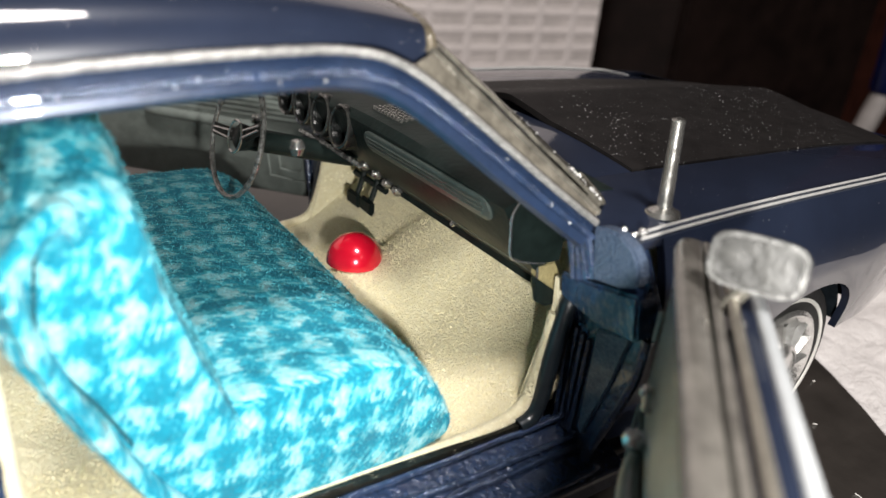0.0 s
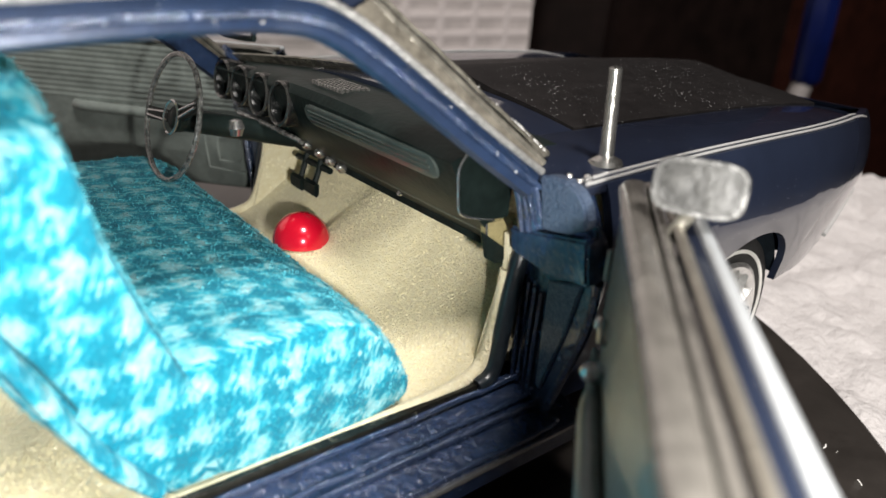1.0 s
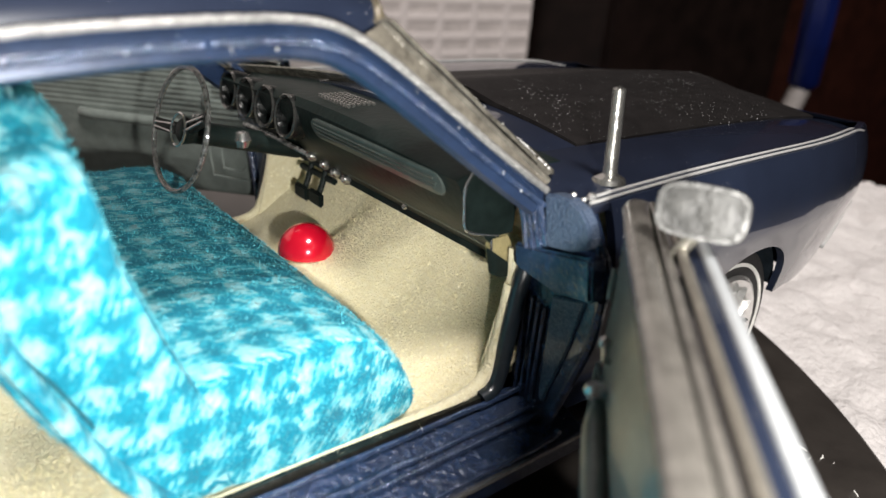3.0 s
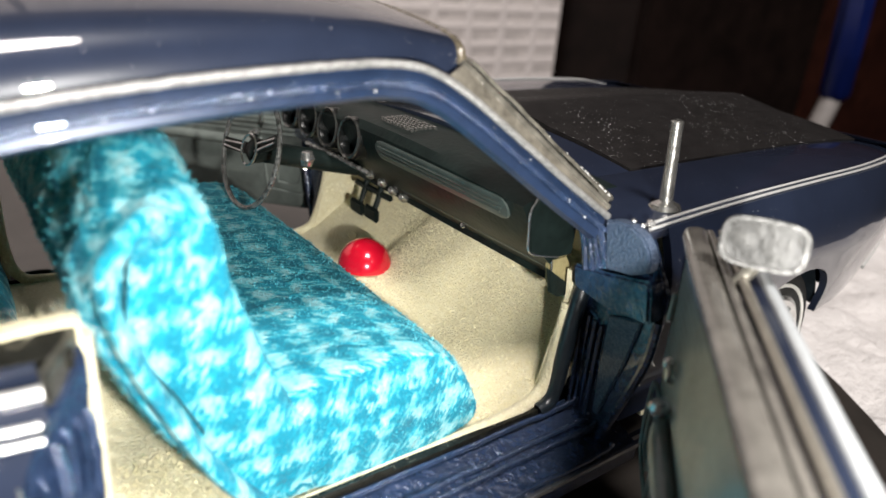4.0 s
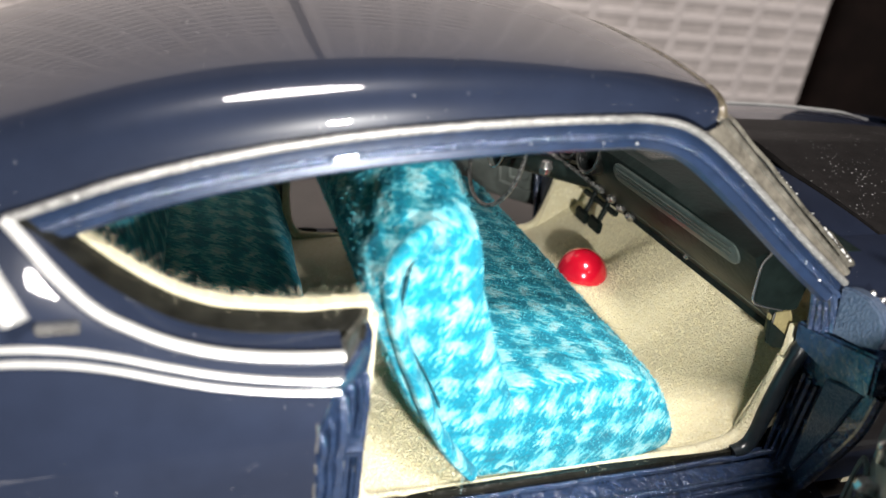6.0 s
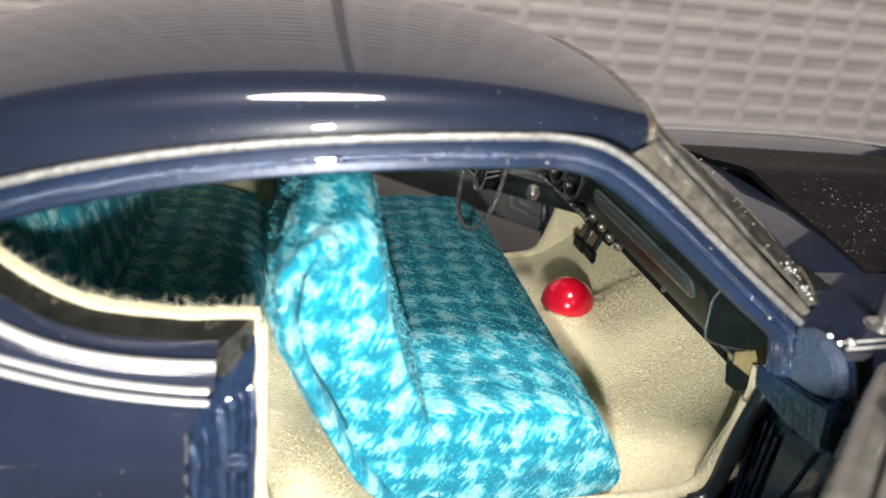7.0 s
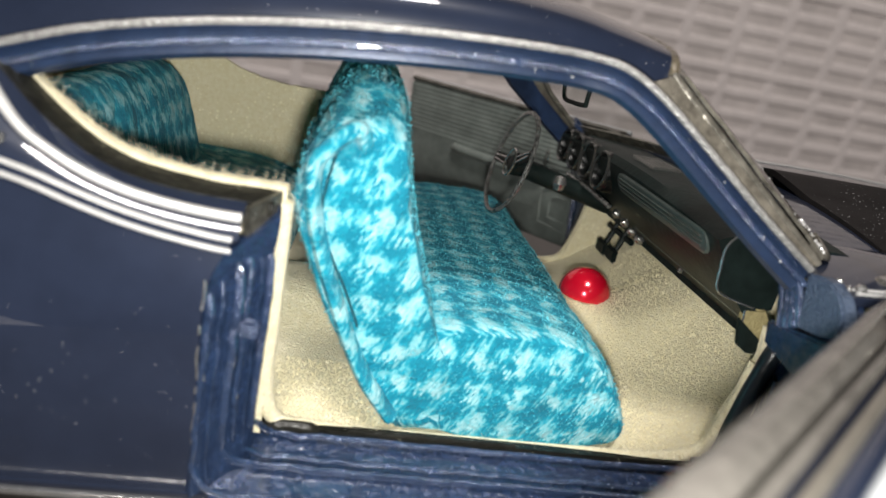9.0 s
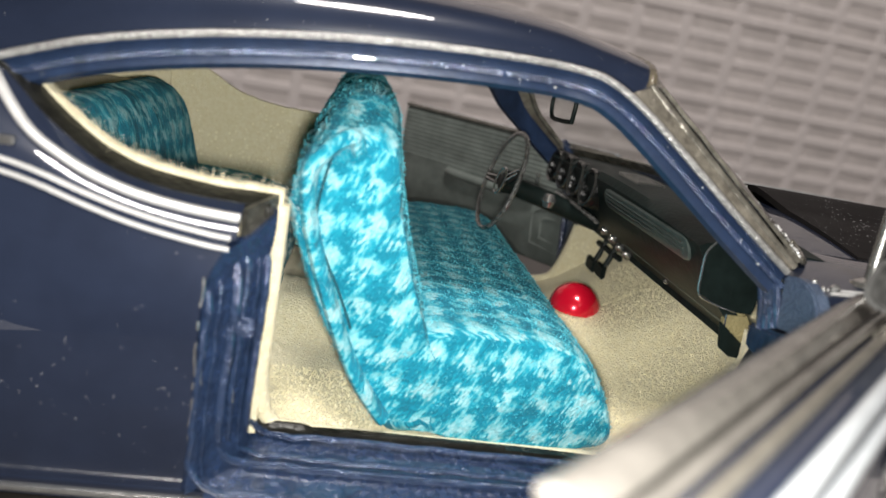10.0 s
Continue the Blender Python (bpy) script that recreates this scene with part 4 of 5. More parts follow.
for dy in (0.0, 0.075):
    both("fender_strip", sweep([(x, side_y(x, table(x, BELT)) + 0.03 + dy * 1.3, table(min(x, 8.3), BELT) + 0.025 + 0.005 * dy - 0.12 * max(0.0, x - 8.4) ** 2) for x in lin(2.5, 9.35, 40)], ring_profile(0.016, 0.016, 8)), M_TRIM, "thin bright strip")
both("nose_end", sheet(lambda v, k: (table(v, NOSE) + 0.06 * k, side_y(table(v, NOSE), v) * (1 - k), v), lin(1.55, 3.6, 16), lin(0, 0.99, 8), (-0.08, 0, 0)), M_PAINT)
tips = [(table(z, NOSE) + 0.02, side_y(table(z, NOSE), z) - 0.01, z) for z in lin(1.74, 2.32, 8)]
both("bumper_end", sweep(smooth_path(tips + [(9.86, -2.9, 2.36), (10.05, -1.5, 2.36), (10.1, 0, 2.36)], 3), ring_profile(0.028, 0.04, 10)), M_TRIM, "chrome front bumper")
# bright foil crumbs added for the sparkle along the rail
crumbs = rail_path(-0.1, 0.1)
for k in range(11):
    at = random.uniform(-1.2, 2.2)
    q = min(crumbs, key=lambda c: abs(c.x - at)) + Vector((random.uniform(-0.03, 0.03), 0, random.uniform(-0.09, 0.06)))
    r = random.choice((0.005, 0.006, 0.008, 0.013))
    part("foil_glint", lathe([(0, -r), (r * 0.9, -r * 0.4), (r, r * 0.3), (0, r)], Matrix.Translation(q) @ Matrix.Rotation(k * 1.3, 4, "X"), 7), M_TRIM, car, smooth=10)
for k in range(34):
    u, v = -1 + abs(random.gauss(0, 0.10)), abs(random.gauss(0.02, 0.16))
    q = screen(u, v) + up * 1.7
    r = random.choice((0.006, 0.008, 0.010, 0.016))
    part("glue_crumb", lathe([(0, -r), (r * 0.9, -r * 0.4), (r, r * 0.3), (0, r)], Matrix.Translation(q) @ Matrix.Rotation(k * 1.7, 4, "X"), 7), M_TRIM, car, smooth=10)
# windscreen glare, put on as small milky blobs
for k in range(22):
    q = screen(random.uniform(-0.8, 0.45), random.uniform(0.08, 0.62)) + up * 0.5
    r, turn = random.choice((0.012, 0.016, 0.022)), random.uniform(0, 3)
    long = Vector((0.3, math.cos(turn), math.sin(turn))) * r * random.uniform(1.0, 4.0)
    part("glare_mark", tube([q - long, q - long * 0.3 + Vector((0, r, r)) * 0.5, q + long], r * 0.55, 6), M_GLARE, car, "milky mark for the glare on the crinkled windscreen", smooth=60)
antenna = part("antenna", lathe([(0, 0), (0.17, 0), (0.15, 0.05), (0.07, 0.09), (0.06, 0.85), (0.065, 0.9), (0, 0.93)], Matrix.Translation((3.10, -3.27, 3.60)) @ Matrix.Rotation(radians(-4), 4, "X"), 14), M_SILVER, car, "short silver rod on the fender")


blot = [[(3.10 + f * (0.26 + 0.10 * noise.noise(Vector((math.cos(q) * 1.7, math.sin(q) * 1.7, 4)))) * math.cos(q), -3.27 + f * (0.20 + 0.10 * noise.noise(Vector((math.cos(q) * 2.1, math.sin(q) * 2.1, 8)))) * math.sin(q), 3.565 + h + 0.03 * math.sin(q)) for q in lin(0, 2 * math.pi, 25)[:-1]] for f, h in ((1.0, 0.0), (0.85, 0.03), (0.5, 0.05), (0.2, 0.07))]
part("glue_blot", loft(blot), M_GLUE, car, "dried glue round the rod's foot")
# chrome blobs that stand for white glints at the strip ends
for x, y, z, r in ((2.56, -3.52, 3.60, 0.05), (2.46, -3.50, 3.58, 0.035), (2.42, -3.42, 3.62, 0.03), (2.40, -3.50, 3.44, 0.025)):
    both("foil_glint", lathe([(0, -r), (r * 0.9, -r * 0.4), (r, r * 0.3), (0, r)], Matrix.Translation((x, y, z)) @ Matrix.Rotation(x * 9, 4, "X"), 7), M_CHROME, smooth=10)


def wheel_well(cx, r):
    return sheet(lambda q, y: (cx + r * math.cos(q), y, 1.22 + r * math.sin(q)), lin(0.24, math.pi + 0.05, 24), lin(-3.36, -2.2, 4), (0, 0, 0.05)).join(sheet(lambda q, k: (cx + r * k * math.cos(q), -2.2, 1.22 + r * k * math.sin(q)), lin(0.24, math.pi + 0.05, 24), lin(0.05, 1, 3)))


for cx in (5.75, -6.3):
    both("wheel_well", wheel_well(cx, 1.42), M_JAMB)


def wheel(cx, sgn):
    def put(profile, mat, label="", parent=None):
        m = Matrix.Translation((cx, sgn * 3.42, 1.22)) @ Matrix.Rotation(radians(90 * sgn * -1), 4, "X")
        return part(label or "wheel", lathe(profile, m, 40), mat, parent or car)
    w = put([(0, -0.75), (1.0, -0.75), (1.18, -0.65), (1.22, -0.5), (1.22, -0.15), (1.16, -0.03), (1.0, 0.02), (0.8, 0.0), (0, -0.05)], M_TYRE)
    w.name = "wheel"
    part("whitewall", hoop([(0.985, 0.0), (0.985, 0.03), (0.935, 0.03), (0.935, 0.0)], Matrix.Translation((cx, sgn * 3.42, 1.22)) @ Matrix.Rotation(radians(-90 * sgn), 4, "X"), 40), M_WHITE, w)
    h = put([(0.0, 0.0), (0.80, -0.02), (0.82, 0.03), (0.76, 0.06), (0.68, 0.03), (0.60, -0.02), (0.35, 0.04), (0.28, 0.11), (0.0, 0.14)], M_HUB, "hubcap", w)
    for k in range(14):
        q = 2 * math.pi * k / 14
        fin = Matrix.Translation((cx, sgn * 3.42, 1.22)) @ Matrix.Rotation(radians(-90 * sgn), 4, "X") @ Matrix.Rotation(q, 4, "Z")
        part("hub_fin", Shape().join(loft([[(r, -w, h0), (r, w, h0), (r, 0, h1)] for r, w, h0, h1 in ((0.36, 0.03, 0.0, 0.10), (0.55, 0.055, -0.03, 0.075), (0.70, 0.07, 0.0, 0.06))]), fin), M_HUB, h)
    part("hub_ring", hoop([(0.34, 0.05), (0.36, 0.09), (0.31, 0.11), (0.29, 0.08)], Matrix.Translation((cx, sgn * 3.42, 1.22)) @ Matrix.Rotation(radians(-90 * sgn), 4, "X"), 32), M_HUB, w)


for cx in (5.75, -6.3):
    for sgn in (-1, 1):
        wheel(cx, sgn)


# doors: built closed along -x from the hinge, then swung open
def door(hinge, turn, sgn, L=4.95):
    """sgn: -1 for the right side, 1 for the left. turn: degrees from closed."""
    m = Matrix.Translation(hinge) @ Matrix.Rotation(radians(-sgn * turn), 4, "Z")

    def place(shape):
        s = Shape()
        s.v = [tuple(m @ Vector((x, y * sgn, z))) for x, y, z in shape.v]
        s.f = shape.f
        return s
    t, b = 3.71, 1.12
    # local x from 0 to -L, y outward
    section = [(0.34, t - 0.08), (0.42, t - 0.05), (0.50, t - 0.05), (0.57, t - 0.08), (0.62, t - 0.16), (0.72, t - 0.4), (0.84, 2.75), (0.84, 2.3), (0.78, 1.7), (0.70, b)]
    outer = smooth_path([(0, y, z) for y, z in section], 3)
    d = part("door", place(sheet(lambda x, k: (x, outer[k].y, outer[k].z), lin(-L, 0, 14), range(len(outer)), (0, -0.07, -0.03))), M_PAINT, car, "open dark blue door with bright trim")
    part("core", place(prism([(0.16, b + 0.04), (0.62, b + 0.04), (0.72, 2.4), (0.60, 3.2), (0.50, t - 0.12), (0.06, t - 0.12), (0.12, 2.6)], -L + 0.04, -0.03)), M_PAINT_RAW, d, bevel=0.03)
    ribs = [(0.0 - (0.012 if int(k / 2) % 2 else 0.0), z) for k, z in enumerate(lin(2.55, t - 0.16, 44))]
    inner = [(0.16, b + 0.05), (0.12, b + 0.1), (0.06, 1.75), (0.03, 1.8), (0.02, 2.35), (0.01, 2.5)] + ribs + [(0.01, t - 0.1), (0.05, t - 0.06)]

    def inside(x, k):
        y, z = inner[k]
        return (x, y + 0.16 * math.exp(-((x + 0.03) / 0.35) ** 2), z)
    part("inner_lining", place(sheet(inside, [-0.03, -0.12, -0.25, -0.4, -0.6, -0.9, -1.5, -2.4, -3.4, -4.4, -L + 0.05], range(len(inner)), (0, 0.04, -0.02))), M_DOORIN, d, "grey ribbed plastic door lining")
    part("top_cap", place(sweep([(-L + 0.04, 0.07, t - 0.02), (-1.0, 0.07, t - 0.02), (-0.3, 0.09, t - 0.02), (-0.04, 0.14, t - 0.06)], ring_profile(0.11, 0.055, 14))), M_CAP, d, "dull grey-brown door top capping")
    part("window_slot", place(sweep([(-L + 0.06, 0.185, t - 0.05), (-0.1, 0.205, t - 0.05)], [(-0.02, -0.03), (0.02, -0.03), (0.02, 0.03), (-0.02, 0.03)])), M_RUBBER, d)
    part("slot_lip", place(sweep([(-L + 0.03, 0.24, t - 0.045), (-L / 2, 0.24, t - 0.045), (-0.04, 0.25, t - 0.05)], ring_profile(0.042, 0.04, 10))), M_CAP, d, "dull grey-brown outer lip of the window slot")
    part("slot_moulding", place(sweep([(-L, 0.36, t - 0.03), (-L / 2, 0.36, t - 0.03), (-0.02, 0.36, t - 0.03)], ring_profile(0.04, 0.035, 10))), M_BEIGE, d, "beige foil moulding along the window slot")
    arm = smooth_path([(-1.35, 0.0, 2.42), (-1.6, -0.06, 2.44), (-2.0, -0.08, 2.44), (-3.4, -0.08, 2.46), (-3.7, 0.0, 2.46)], 4)
    for x0, x1, z0, z1 in ((-1.25, -0.45, 1.55, 2.25), (-1.05, -0.65, 1.70, 2.10)):
        ring = [(x0, 0.0, z0), (x0, 0.0, z1), (x1, 0.0, z1), (x1, 0.0, z0)]
        part("embossed_frame", place(tube(smooth_path(ring + ring[:1], 5)[:-1], 0.022, 6, True, (0, 1, 0))), M_DOORIN, d)
    part("lock_pillar", place(lathe([(0, -0.10), (0.03, -0.10), (0.028, 0.16), (0, 0.18)], Matrix.Translation((-0.62, -0.02, 3.1)), 10)), M_DOORIN, d)
    part("inner_handle", place(lathe([(0, -0.06), (0.08, -0.05), (0.1, 0.0), (0.08, 0.05), (0, 0.06)], Matrix.Translation((-1.45, -0.08, 2.62)), 12)), M_CHROME, d, "small bright inner door handle")
    part("armrest", place(sweep(arm, ring_profile(0.09, 0.10, 12))), M_DOORIN, d)
    crank = part("window_crank", place(tube([(-1.33, 0.02, 2.80), (-1.33, -0.05, 2.82), (-1.33, -0.06, 2.95)], 0.03, 8)), M_SILVER, d)
    part("crank_knob", place(lathe([(0, -0.05), (0.045, -0.03), (0.05, 0.02), (0, 0.06)], Matrix.Translation((-1.33, -0.07, 2.97)), 12)), M_SILVER, crank)
    for yy, zz, r in ((0.55, t - 0.05, 0.05), (0.63, t - 0.16, 0.036)):
        part("moulding", place(sweep([(-L, yy, zz), (-L / 2, yy, zz), (0.0, yy, zz)], ring_profile(r, r, 10))), M_DOORTRIM, d, "bright door moulding")
    for k in range(5):
        part("edge_rib", place(tube([(-0.012, 0.2 + 0.1 * k, b + 0.1), (-0.012, 0.16 + 0.1 * k, 2.4), (-0.012, 0.12 + 0.09 * k, t - 0.2)], 0.02, 6, False, (1, 0, 0))), M_PAINT_RAW, d)
    return d, place


near_door, near_place = door((2.60, -3.82, 0), 41.0, -1)
door((3.0, 3.8, 0), 46.0, 1, 5.25)


def rounded(a, b, y, n=28):
    return [(a * math.copysign(abs(math.cos(q)) ** 0.55, math.cos(q)), y, b * math.copysign(abs(math.sin(q)) ** 0.55, math.sin(q))) for q in lin(0, 2 * math.pi, n + 1)[:-1]]


mm = Matrix.Translation((2.07, -4.87, 3.99)) @ Matrix.Rotation(radians(-62), 4, "Z") @ Matrix.Rotation(radians(-12), 4, "X")
shell = loft([rounded(0.32 * f, 0.20 * f, y) for y, f in ((0.20, 0.3), (0.15, 0.66), (0.06, 0.94), (-0.04, 1.0), (-0.07, 0.97), (-0.07, 0.84), (-0.045, 0.82))])
part("side_mirror", Shape().join(shell, mm), M_MIRRORRIM, near_door, "silver side mirror with a rounded rim")
part("mirror_glass", Shape().join(loft([rounded(0.27, 0.165, -0.03), rounded(0.265, 0.16, -0.05)]), mm), M_GREYGLASS, near_door, "dull grey mirror glass")
part("mirror_foot", tube([(2.08, -4.87, 3.86), (2.00, -4.76, 3.6)], 0.06, 10), M_FOIL, near_door)


# ---- seats ----
def bench_piece(name, prof, y0, y1, parent, round_end=0.22, puff=0.07, drop=0.0, gather=0.0):
    """prof: closed list of (x, z). The ends are rounded; UV in centimetres."""
    base = smooth_path([(x, 0, z) for x, z in prof + prof[:1]], 5)[:-1]
    cx, cz = sum(p.x for p in base) / len(base), sum(p.z for p in base) / len(base)
    arc, acc = [0.0], 0.0
    for a, b in zip(base, base[1:] + base[:1]):
        acc += (b - a).length
        arc.append(acc)
    k = 8
    ys = [(y0 + round_end * (1 - math.cos(i / k * math.pi / 2)), 1 - 0.10 * (1 - math.sin(i / k * math.pi / 2))) for i in range(k + 1)]
    mid = [(y, 1.0) for y in lin(y0 + round_end, y1 - round_end, 34)[1:-1]]
    ye = [(y1 - (y - y0), s) for y, s in reversed(ys)]
    rings = []
    zlow = min(p.z for p in base)
    for y, s in ys + mid + ye:
        ring = []
        near = math.exp(-((y - y0) / 0.55) ** 2)
        for p in base:
            wob = 0.035 * noise.noise(Vector((p.x * 1.6, y * 1.1, p.z * 1.6))) + 0.02 * noise.noise(Vector((p.x * 4, y * 3, p.z * 4))) - 0.03 * max(0.0, 0.12 - abs(noise.noise(Vector((p.x * 1.3 + 5, y * 1.1, p.z * 0.9))))) / 0.12
            high = min(max((p.z - zlow - 1.6) / 1.2, 0), 1)
            wob -= 0.05 * gather * high * max(0.0, 0.22 - abs(noise.noise(Vector((p.x * 1.1 + p.z * 1.6, y * 2.6, p.z * 0.7))))) / 0.22
            d = Vector((p.x - cx, 0, p.z - cz))
            q = Vector((cx, y, cz)) + d * (s + wob)
            q.z -= drop * near * ((q.z - zlow) / 3.0) ** 2
            ring.append(q)
        rings.append(ring)
    n = len(base)
    verts = [p for r in rings for p in r]
    faces, uvs = [], []
    yy = [y for y, _ in ys + mid + ye]
    for a in range(len(rings) - 1):
        for j in range(n):
            j2 = (j + 1) % n
            faces.append((a * n + j, a * n + j2, (a + 1) * n + j2, (a + 1) * n + j))
            uvs.append([(yy[a], arc[j]), (yy[a], arc[j + 1]), (yy[a + 1], arc[j + 1]), (yy[a + 1], arc[j])])
    # end caps as inward grids of rings
    for end in (0, len(rings) - 1):
        prev = [end * n + j for j in range(n)]
        out = -1 if end == 0 else 1
        for s in (0.75, 0.5, 0.25, 0.0):
            k0 = len(verts)
            for j in range(n):
                p = rings[end][j]
                c = Vector((cx, p.y, cz))
                verts.append(c + (p - c) * s + Vector((0, out * puff * (1 - s * s), 0)))
            cur = [k0 + j for j in range(n)]
            for j in range(n):
                j2 = (j + 1) % n
                f = (prev[j], prev[j2], cur[j2], cur[j])
                faces.append(f)
                uvs.append([(verts[i][0], verts[i][2]) for i in f])
            prev = cur
    me = bpy.data.meshes.new(name)
    me.from_pydata([tuple(Vector(v) * U) for v in verts], [], faces)
    layer = me.uv_layers.new(name="UVMap")
    k = 0
    for f in uvs:
        for q in f:
            layer.data[k].uv = q
            k += 1
    bm = bmesh.new()
    bm.from_mesh(me)
    bmesh.ops.recalc_face_normals(bm, faces=bm.faces)
    for f in bm.faces:
        f.smooth = True
    bm.to_mesh(me)
    bm.free()
    me.materials.append(M_FABRIC)
    ob = new(name, me)
    ob.parent = parent
    ob.matrix_parent_inverse = under(parent)
    return ob


front = empty("front_bench_seat", (0, 0, 1.27), "front bench seat covered in teal and white checked fabric", "car seat")
cushion = bench_piece("cushion", [(-1.0, 1.30), (0.2, 1.24), (1.06, 1.30), (1.26, 1.50), (1.12, 1.86), (0.82, 2.30), (0.40, 2.47), (-0.3, 2.48), (-0.9, 2.42), (-1.2, 2.0)], -2.84, 2.75, front)
backrest = bench_piece("backrest", [(-0.6, 1.27), (-0.55, 1.8), (-0.8, 2.3), (-1.05, 2.95), (-1.28, 3.7), (-1.38, 4.22), (-1.48, 4.46), (-1.72, 4.54), (-1.98, 4.44), (-2.18, 4.15), (-2.3, 3.8), (-2.28, 3.4), (-1.88, 2.4), (-1.45, 1.70), (-1.08, 1.28)], -2.87, 2.72, front, drop=0.28, gather=1.0)



def laid_uv(ob):
    """UV in centimetres from the plain x and z of each corner."""
    me = ob.data
    layer = me.uv_layers.new(name="UVMap")
    for lp in me.loops:
        v = me.vertices[lp.vertex_index].co / U
        layer.data[lp.index].uv = (v.x + 0.6 * v.y, v.z)
    return ob


hem = smooth_path([(-1.76, -2.84, 4.02), (-1.84, -2.88, 4.14), (-2.04, -2.91, 3.98), (-2.16, -2.93, 3.75), (-2.05, -2.94, 3.2), (-1.80, -2.94, 2.55), (-1.48, -2.93, 1.92), (-1.16, -2.88, 1.48)], 6)
hem = [p + Vector((0.02 * noise.noise(p * 3), 0.02 * noise.noise(p * 4 + Vector((3, 0, 0))), 0)) for p in hem]
o = laid_uv(part("hem", sweep(hem, ring_profile(0.075, 0.11, 10), (0, 1, 0.2)), M_FABRIC, front, "folded fabric hem"))
o.matrix_parent_inverse = under(front)
# shade in the open end of the hem, laid on as a dark tube
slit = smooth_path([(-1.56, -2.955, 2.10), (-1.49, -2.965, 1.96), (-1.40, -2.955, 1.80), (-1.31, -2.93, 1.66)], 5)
o = part("fold_shade", sweep(slit, [(0.020 * math.cos(q), 0.03 * math.sin(q)) for q in lin(0, 2 * math.pi, 9)[:-1]], (0, 1, 0.2)), M_FOLDSHADE, front, "dark strip for the shade inside the hem fold")
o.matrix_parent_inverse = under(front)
# the crease's shade is a thin dark tube sunk into the backrest
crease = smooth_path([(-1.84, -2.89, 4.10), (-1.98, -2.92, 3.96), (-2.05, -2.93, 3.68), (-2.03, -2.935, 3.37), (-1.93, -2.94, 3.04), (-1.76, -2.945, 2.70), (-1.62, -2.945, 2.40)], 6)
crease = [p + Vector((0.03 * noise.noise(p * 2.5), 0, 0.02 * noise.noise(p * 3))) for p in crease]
o = part("crease_shade", sweep(crease, [(0.011 * math.cos(q), 0.03 * math.sin(q)) for q in lin(0, 2 * math.pi, 9)[:-1]], (0, 1, 0.2)), M_FOLDSHADE, front, "dark strip for the shade in the crease beside the hem")
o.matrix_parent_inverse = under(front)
rear = empty("rear_bench_seat", (-4.5, 0, 1.27), "rear bench seat covered in teal checked fabric", "car seat")
bench_piece("cushion", [(-5.0, 1.4), (-3.4, 1.35), (-2.62, 1.5), (-2.46, 1.9), (-2.62, 2.32), (-3.4, 2.52), (-5.0, 2.45)], -2.8, 2.75, rear)
bench_piece("backrest", [(-4.6, 1.9), (-4.0, 2.2), (-4.1, 3.0), (-4.3, 3.6), (-4.55, 3.85), (-4.9, 3.85), (-5.2, 3.5), (-5.1, 2.2)], -2.7, 1.9, rear)
part("parcel_shelf", sheet(lambda x, y: (x, y, 3.72), lin(-7.5, -4.9, 6), lin(-2.7, 2.7, 10), (0, 0, -0.1)), M_FLOCK, car, "cream parcel shelf")

bead = part("red_bead", lathe([(0.39 * math.cos(q), 0.39 * math.sin(q)) for q in lin(0, math.pi / 2 - 0.001, 14)], Matrix.Translation((1.80, 0.50, 1.70)), 40), M_RED)
tagged(bead, "glossy red half-round bead lying on the carpet", "bead")


def fibres(path, count, length, lean):
    """Loose fuzz: thin three-sided hairs that stand off an edge."""
    s = Shape()
    for k in range(count):
        t = random.random() * (len(path) - 1)
        i = int(t)
        p = path[i].lerp(path[i + 1], t - i) + Vector((random.uniform(-0.02, 0.02), random.uniform(-0.08, 0.08), random.uniform(-0.02, 0.02)))
        d = (Vector(lean) + Vector((random.gauss(0, 0.7), random.gauss(0, 0.7), random.gauss(0, 0.5)))).normalized()
        n = length * random.uniform(0.3, 1.0)
        bend = Vector((random.gauss(0, 0.6), random.gauss(0, 0.6), random.gauss(-0.1, 0.4))) * n
        r = 0.0011
        rings = []
        for q, rr in ((0, r), (0.35, r), (0.7, r), (1.0, r * 0.5)):
            c = p + d * n * q + bend * q * q * 2
            rings.append([c + Vector((rr * math.cos(a), rr * math.sin(a), 0)) for a in (0, 2.1, 4.2)])
        s.join(loft(rings))
    return s


M_FIBRE = material("cream_fibre", (0.74, 0.68, 0.5), 0.8, 0, 0, 0.1, 20.0)
top_edge = [Vector((x, lining_y(x) + 0.06, table(x, SILL) + 0.12)) for x in lin(-4.6, -2.4, 30)]
front_edge = [Vector((-2.34, -3.0, z)) for z in lin(1.5, 3.6, 20)]
sill_edge = [Vector((x, -2.86, 1.3)) for x in lin(-2.3, 2.1, 30)]
for path, count, length, lean in ((top_edge, 700, 0.06, (0.2, 0.1, 0.3)), (front_edge, 600, 0.09, (0.6, -0.2, 0.1)), (sill_edge, 300, 0.06, (0, -0.4, 0.6))):
    tagged(part("carpet_fuzz", fibres(path, count, length, lean), M_FIBRE, car, "loose cream fibres"), kind="stuff")

M_TEALFIBRE = material("teal_fibre", (0.32, 0.58, 0.62), 0.8, 0, 0, 0.3, 20.0)
back_top = [Vector((-1.66, y, 4.50)) for y in lin(-2.8, 2.6, 20)]
for path, count, length, lean in ((hem, 420, 0.11, (-0.3, -0.6, 0)), (back_top, 240, 0.07, (0, 0, 0.7))):
    o = tagged(part("fabric_fuzz", fibres(path, count, length, lean), M_TEALFIBRE, front, "loose teal threads"), kind="stuff")
    o.matrix_parent_inverse = under(front)
lint = Shape()
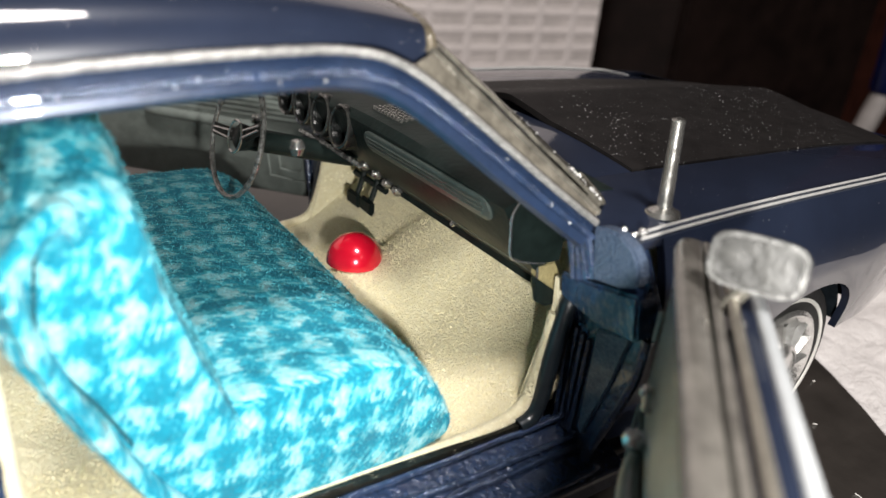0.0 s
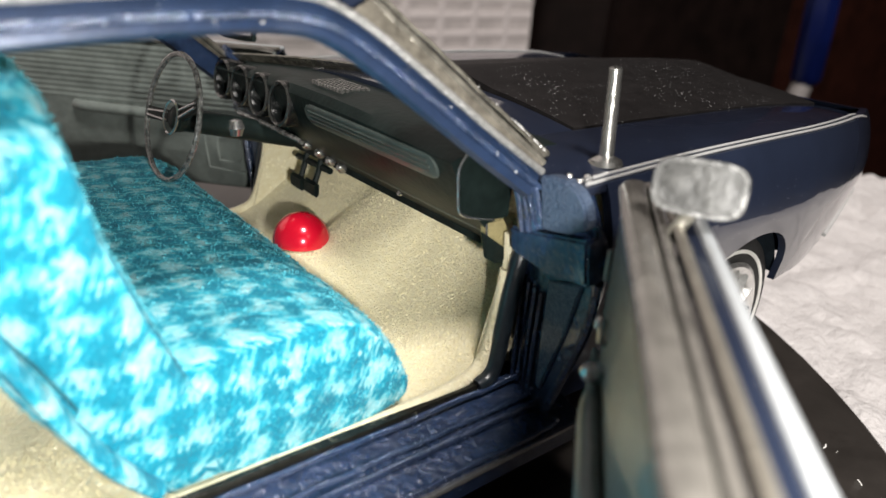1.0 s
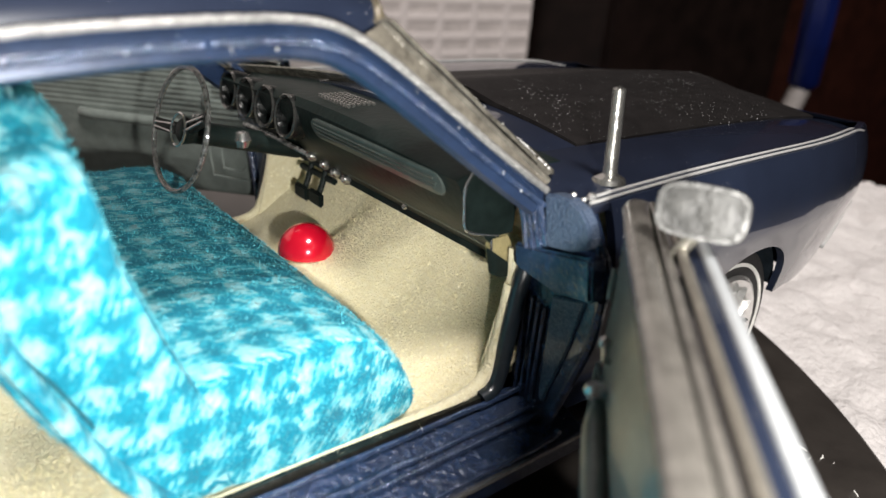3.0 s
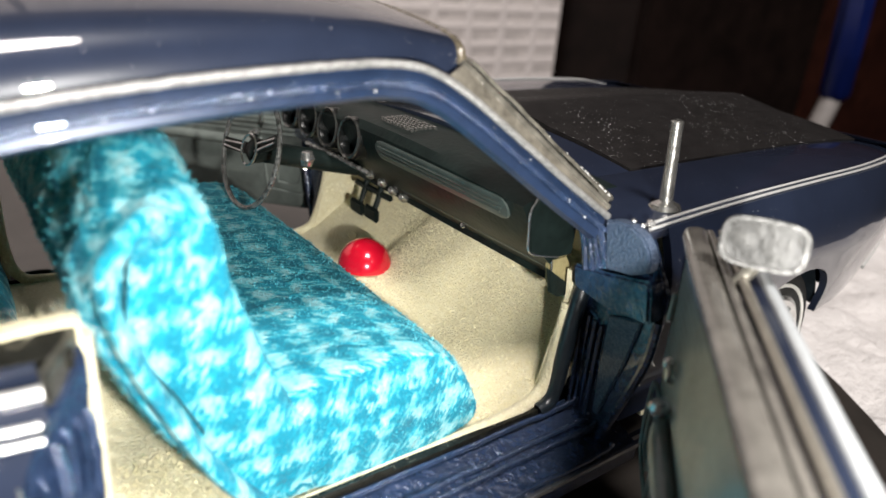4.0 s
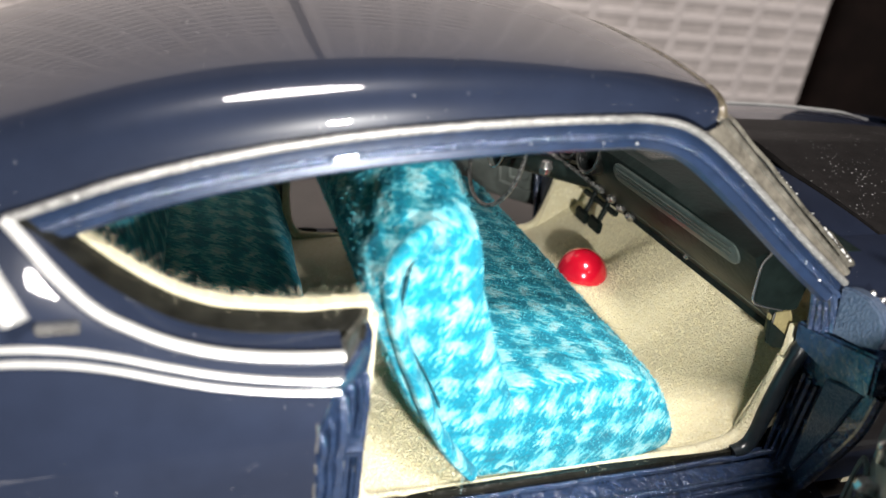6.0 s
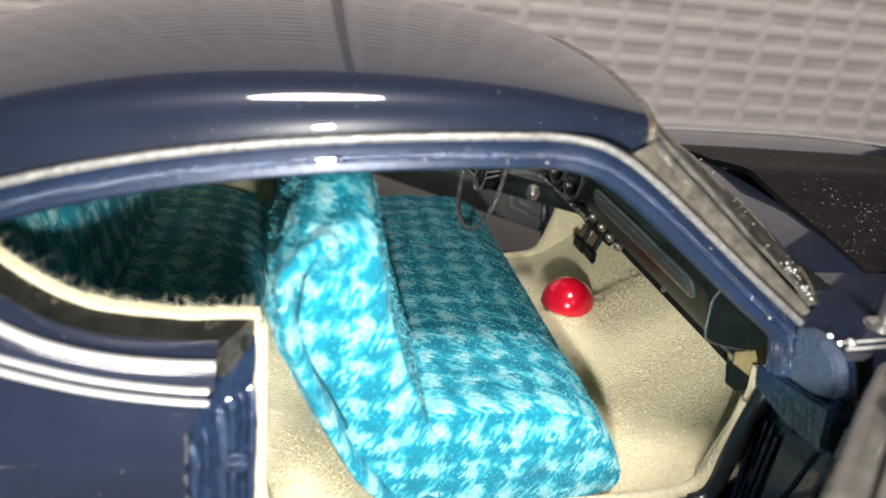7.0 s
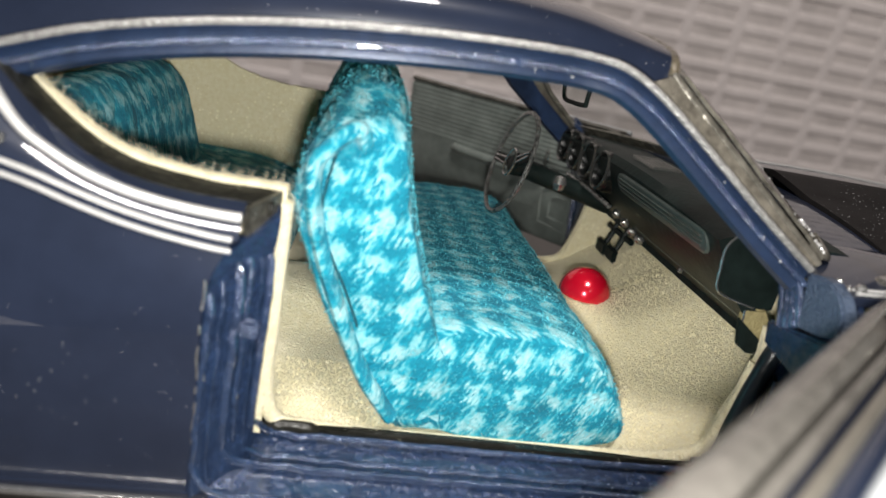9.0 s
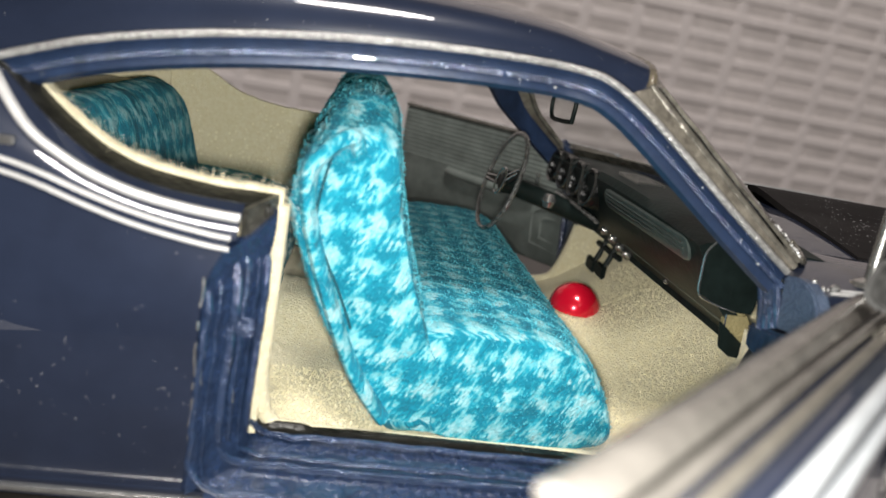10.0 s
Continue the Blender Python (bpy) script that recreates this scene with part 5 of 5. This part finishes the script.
for k in range(150):
    q, r = random.uniform(-1.5, 0.35), random.uniform(7.5, 11.7)
    p = Vector((-1.7 + r * math.cos(q), 2.9 + r * math.sin(q), 0.006))
    d = Vector((random.gauss(0, 1), random.gauss(0, 1), 0)).normalized() * random.choice((0.015, 0.02, 0.03, 0.05, 0.16))
    lint.join(tube([p - d, p + Vector((-d.y, d.x, 0)) * random.uniform(-0.3, 0.3), p + d], random.uniform(0.004, 0.011), 5))
o = tagged(part("lint", lint, M_WHITE, disc, "pale lint and scratches"), kind="stuff")
o.matrix_parent_inverse = under(disc)


def pile(name, ob, count, length, mat, parent, label, keep, lean=0.6):
    """Short loose hairs standing off a surface, spread evenly over the faces that keep() accepts."""
    faces = [f for f in ob.data.polygons if keep(f.center / U, f.normal)]
    total, acc, sums = sum(f.area for f in faces), 0.0, []
    for f in faces:
        acc += f.area
        sums.append(acc)
    verts, tris, i = [], [], 0
    for k in range(count):
        goal = (k + random.random()) / count * total
        while i < len(faces) - 1 and sums[i] < goal:
            i += 1
        f = faces[i]
        c = [ob.data.vertices[v].co / U for v in f.vertices]
        a, b = random.random(), random.random()
        p = c[0].lerp(c[1], a).lerp(c[-1].lerp(c[-2], a), b)
        d = (f.normal + Vector((random.gauss(0, lean), random.gauss(0, lean), random.gauss(0, lean)))).normalized()
        n = length * random.uniform(0.35, 1.0)
        side = d.cross(Vector((random.gauss(0, 1), random.gauss(0, 1), random.gauss(0, 1)))).normalized()
        bow = side.cross(d) * n * random.uniform(-0.5, 0.5)
        w = side * 0.003
        u = d.cross(side) * 0.003
        q = len(verts)
        mid = p + d * n * 0.55 + bow * 0.5
        verts += [p + w, p - w * 0.5 + u, p - w * 0.5 - u, mid + w, mid - w * 0.5 + u, mid - w * 0.5 - u, p + d * n + bow * 1.6]
        tris += [(q + j, q + (j + 1) % 3, q + 3 + (j + 1) % 3, q + 3 + j) for j in range(3)] + [(q + 3 + j, q + 3 + (j + 1) % 3, q + 6) for j in range(3)]
    me = bpy.data.meshes.new(name)
    me.from_pydata([tuple(v * U) for v in verts], [], tris)
    me.materials.append(mat)
    o = new(name, me)
    o.parent = parent
    if parent.location.length:
        o.matrix_parent_inverse = under(parent)
    o["label"] = label
    return tagged(o, kind="stuff")


M_PILE = material("cream_pile", (0.85, 0.78, 0.52), 0.35, 0, 0, 0.15, 20.0)
M_NAP = material("teal_nap", (0.08, 0.46, 0.56), 0.5, 0, 0, 0.5, 6.0)
pile("carpet_nap", carpet, 26000, 0.05, M_PILE, car, "short cream carpet hairs", lambda c, n: n.z > 0.3 and ((0.6 < c.x and c.y < 1.9) or (c.x < -1.0 and c.y < -1.6)), 0.9)
pile("fabric_nap", cushion, 9000, 0.035, M_NAP, front, "short hairs of the fabric", lambda c, n: n.z > -0.3 and c.x > -0.9)
pile("fabric_nap", backrest, 11000, 0.04, M_NAP, front, "short hairs of the fabric", lambda c, n: c.z > 1.7)
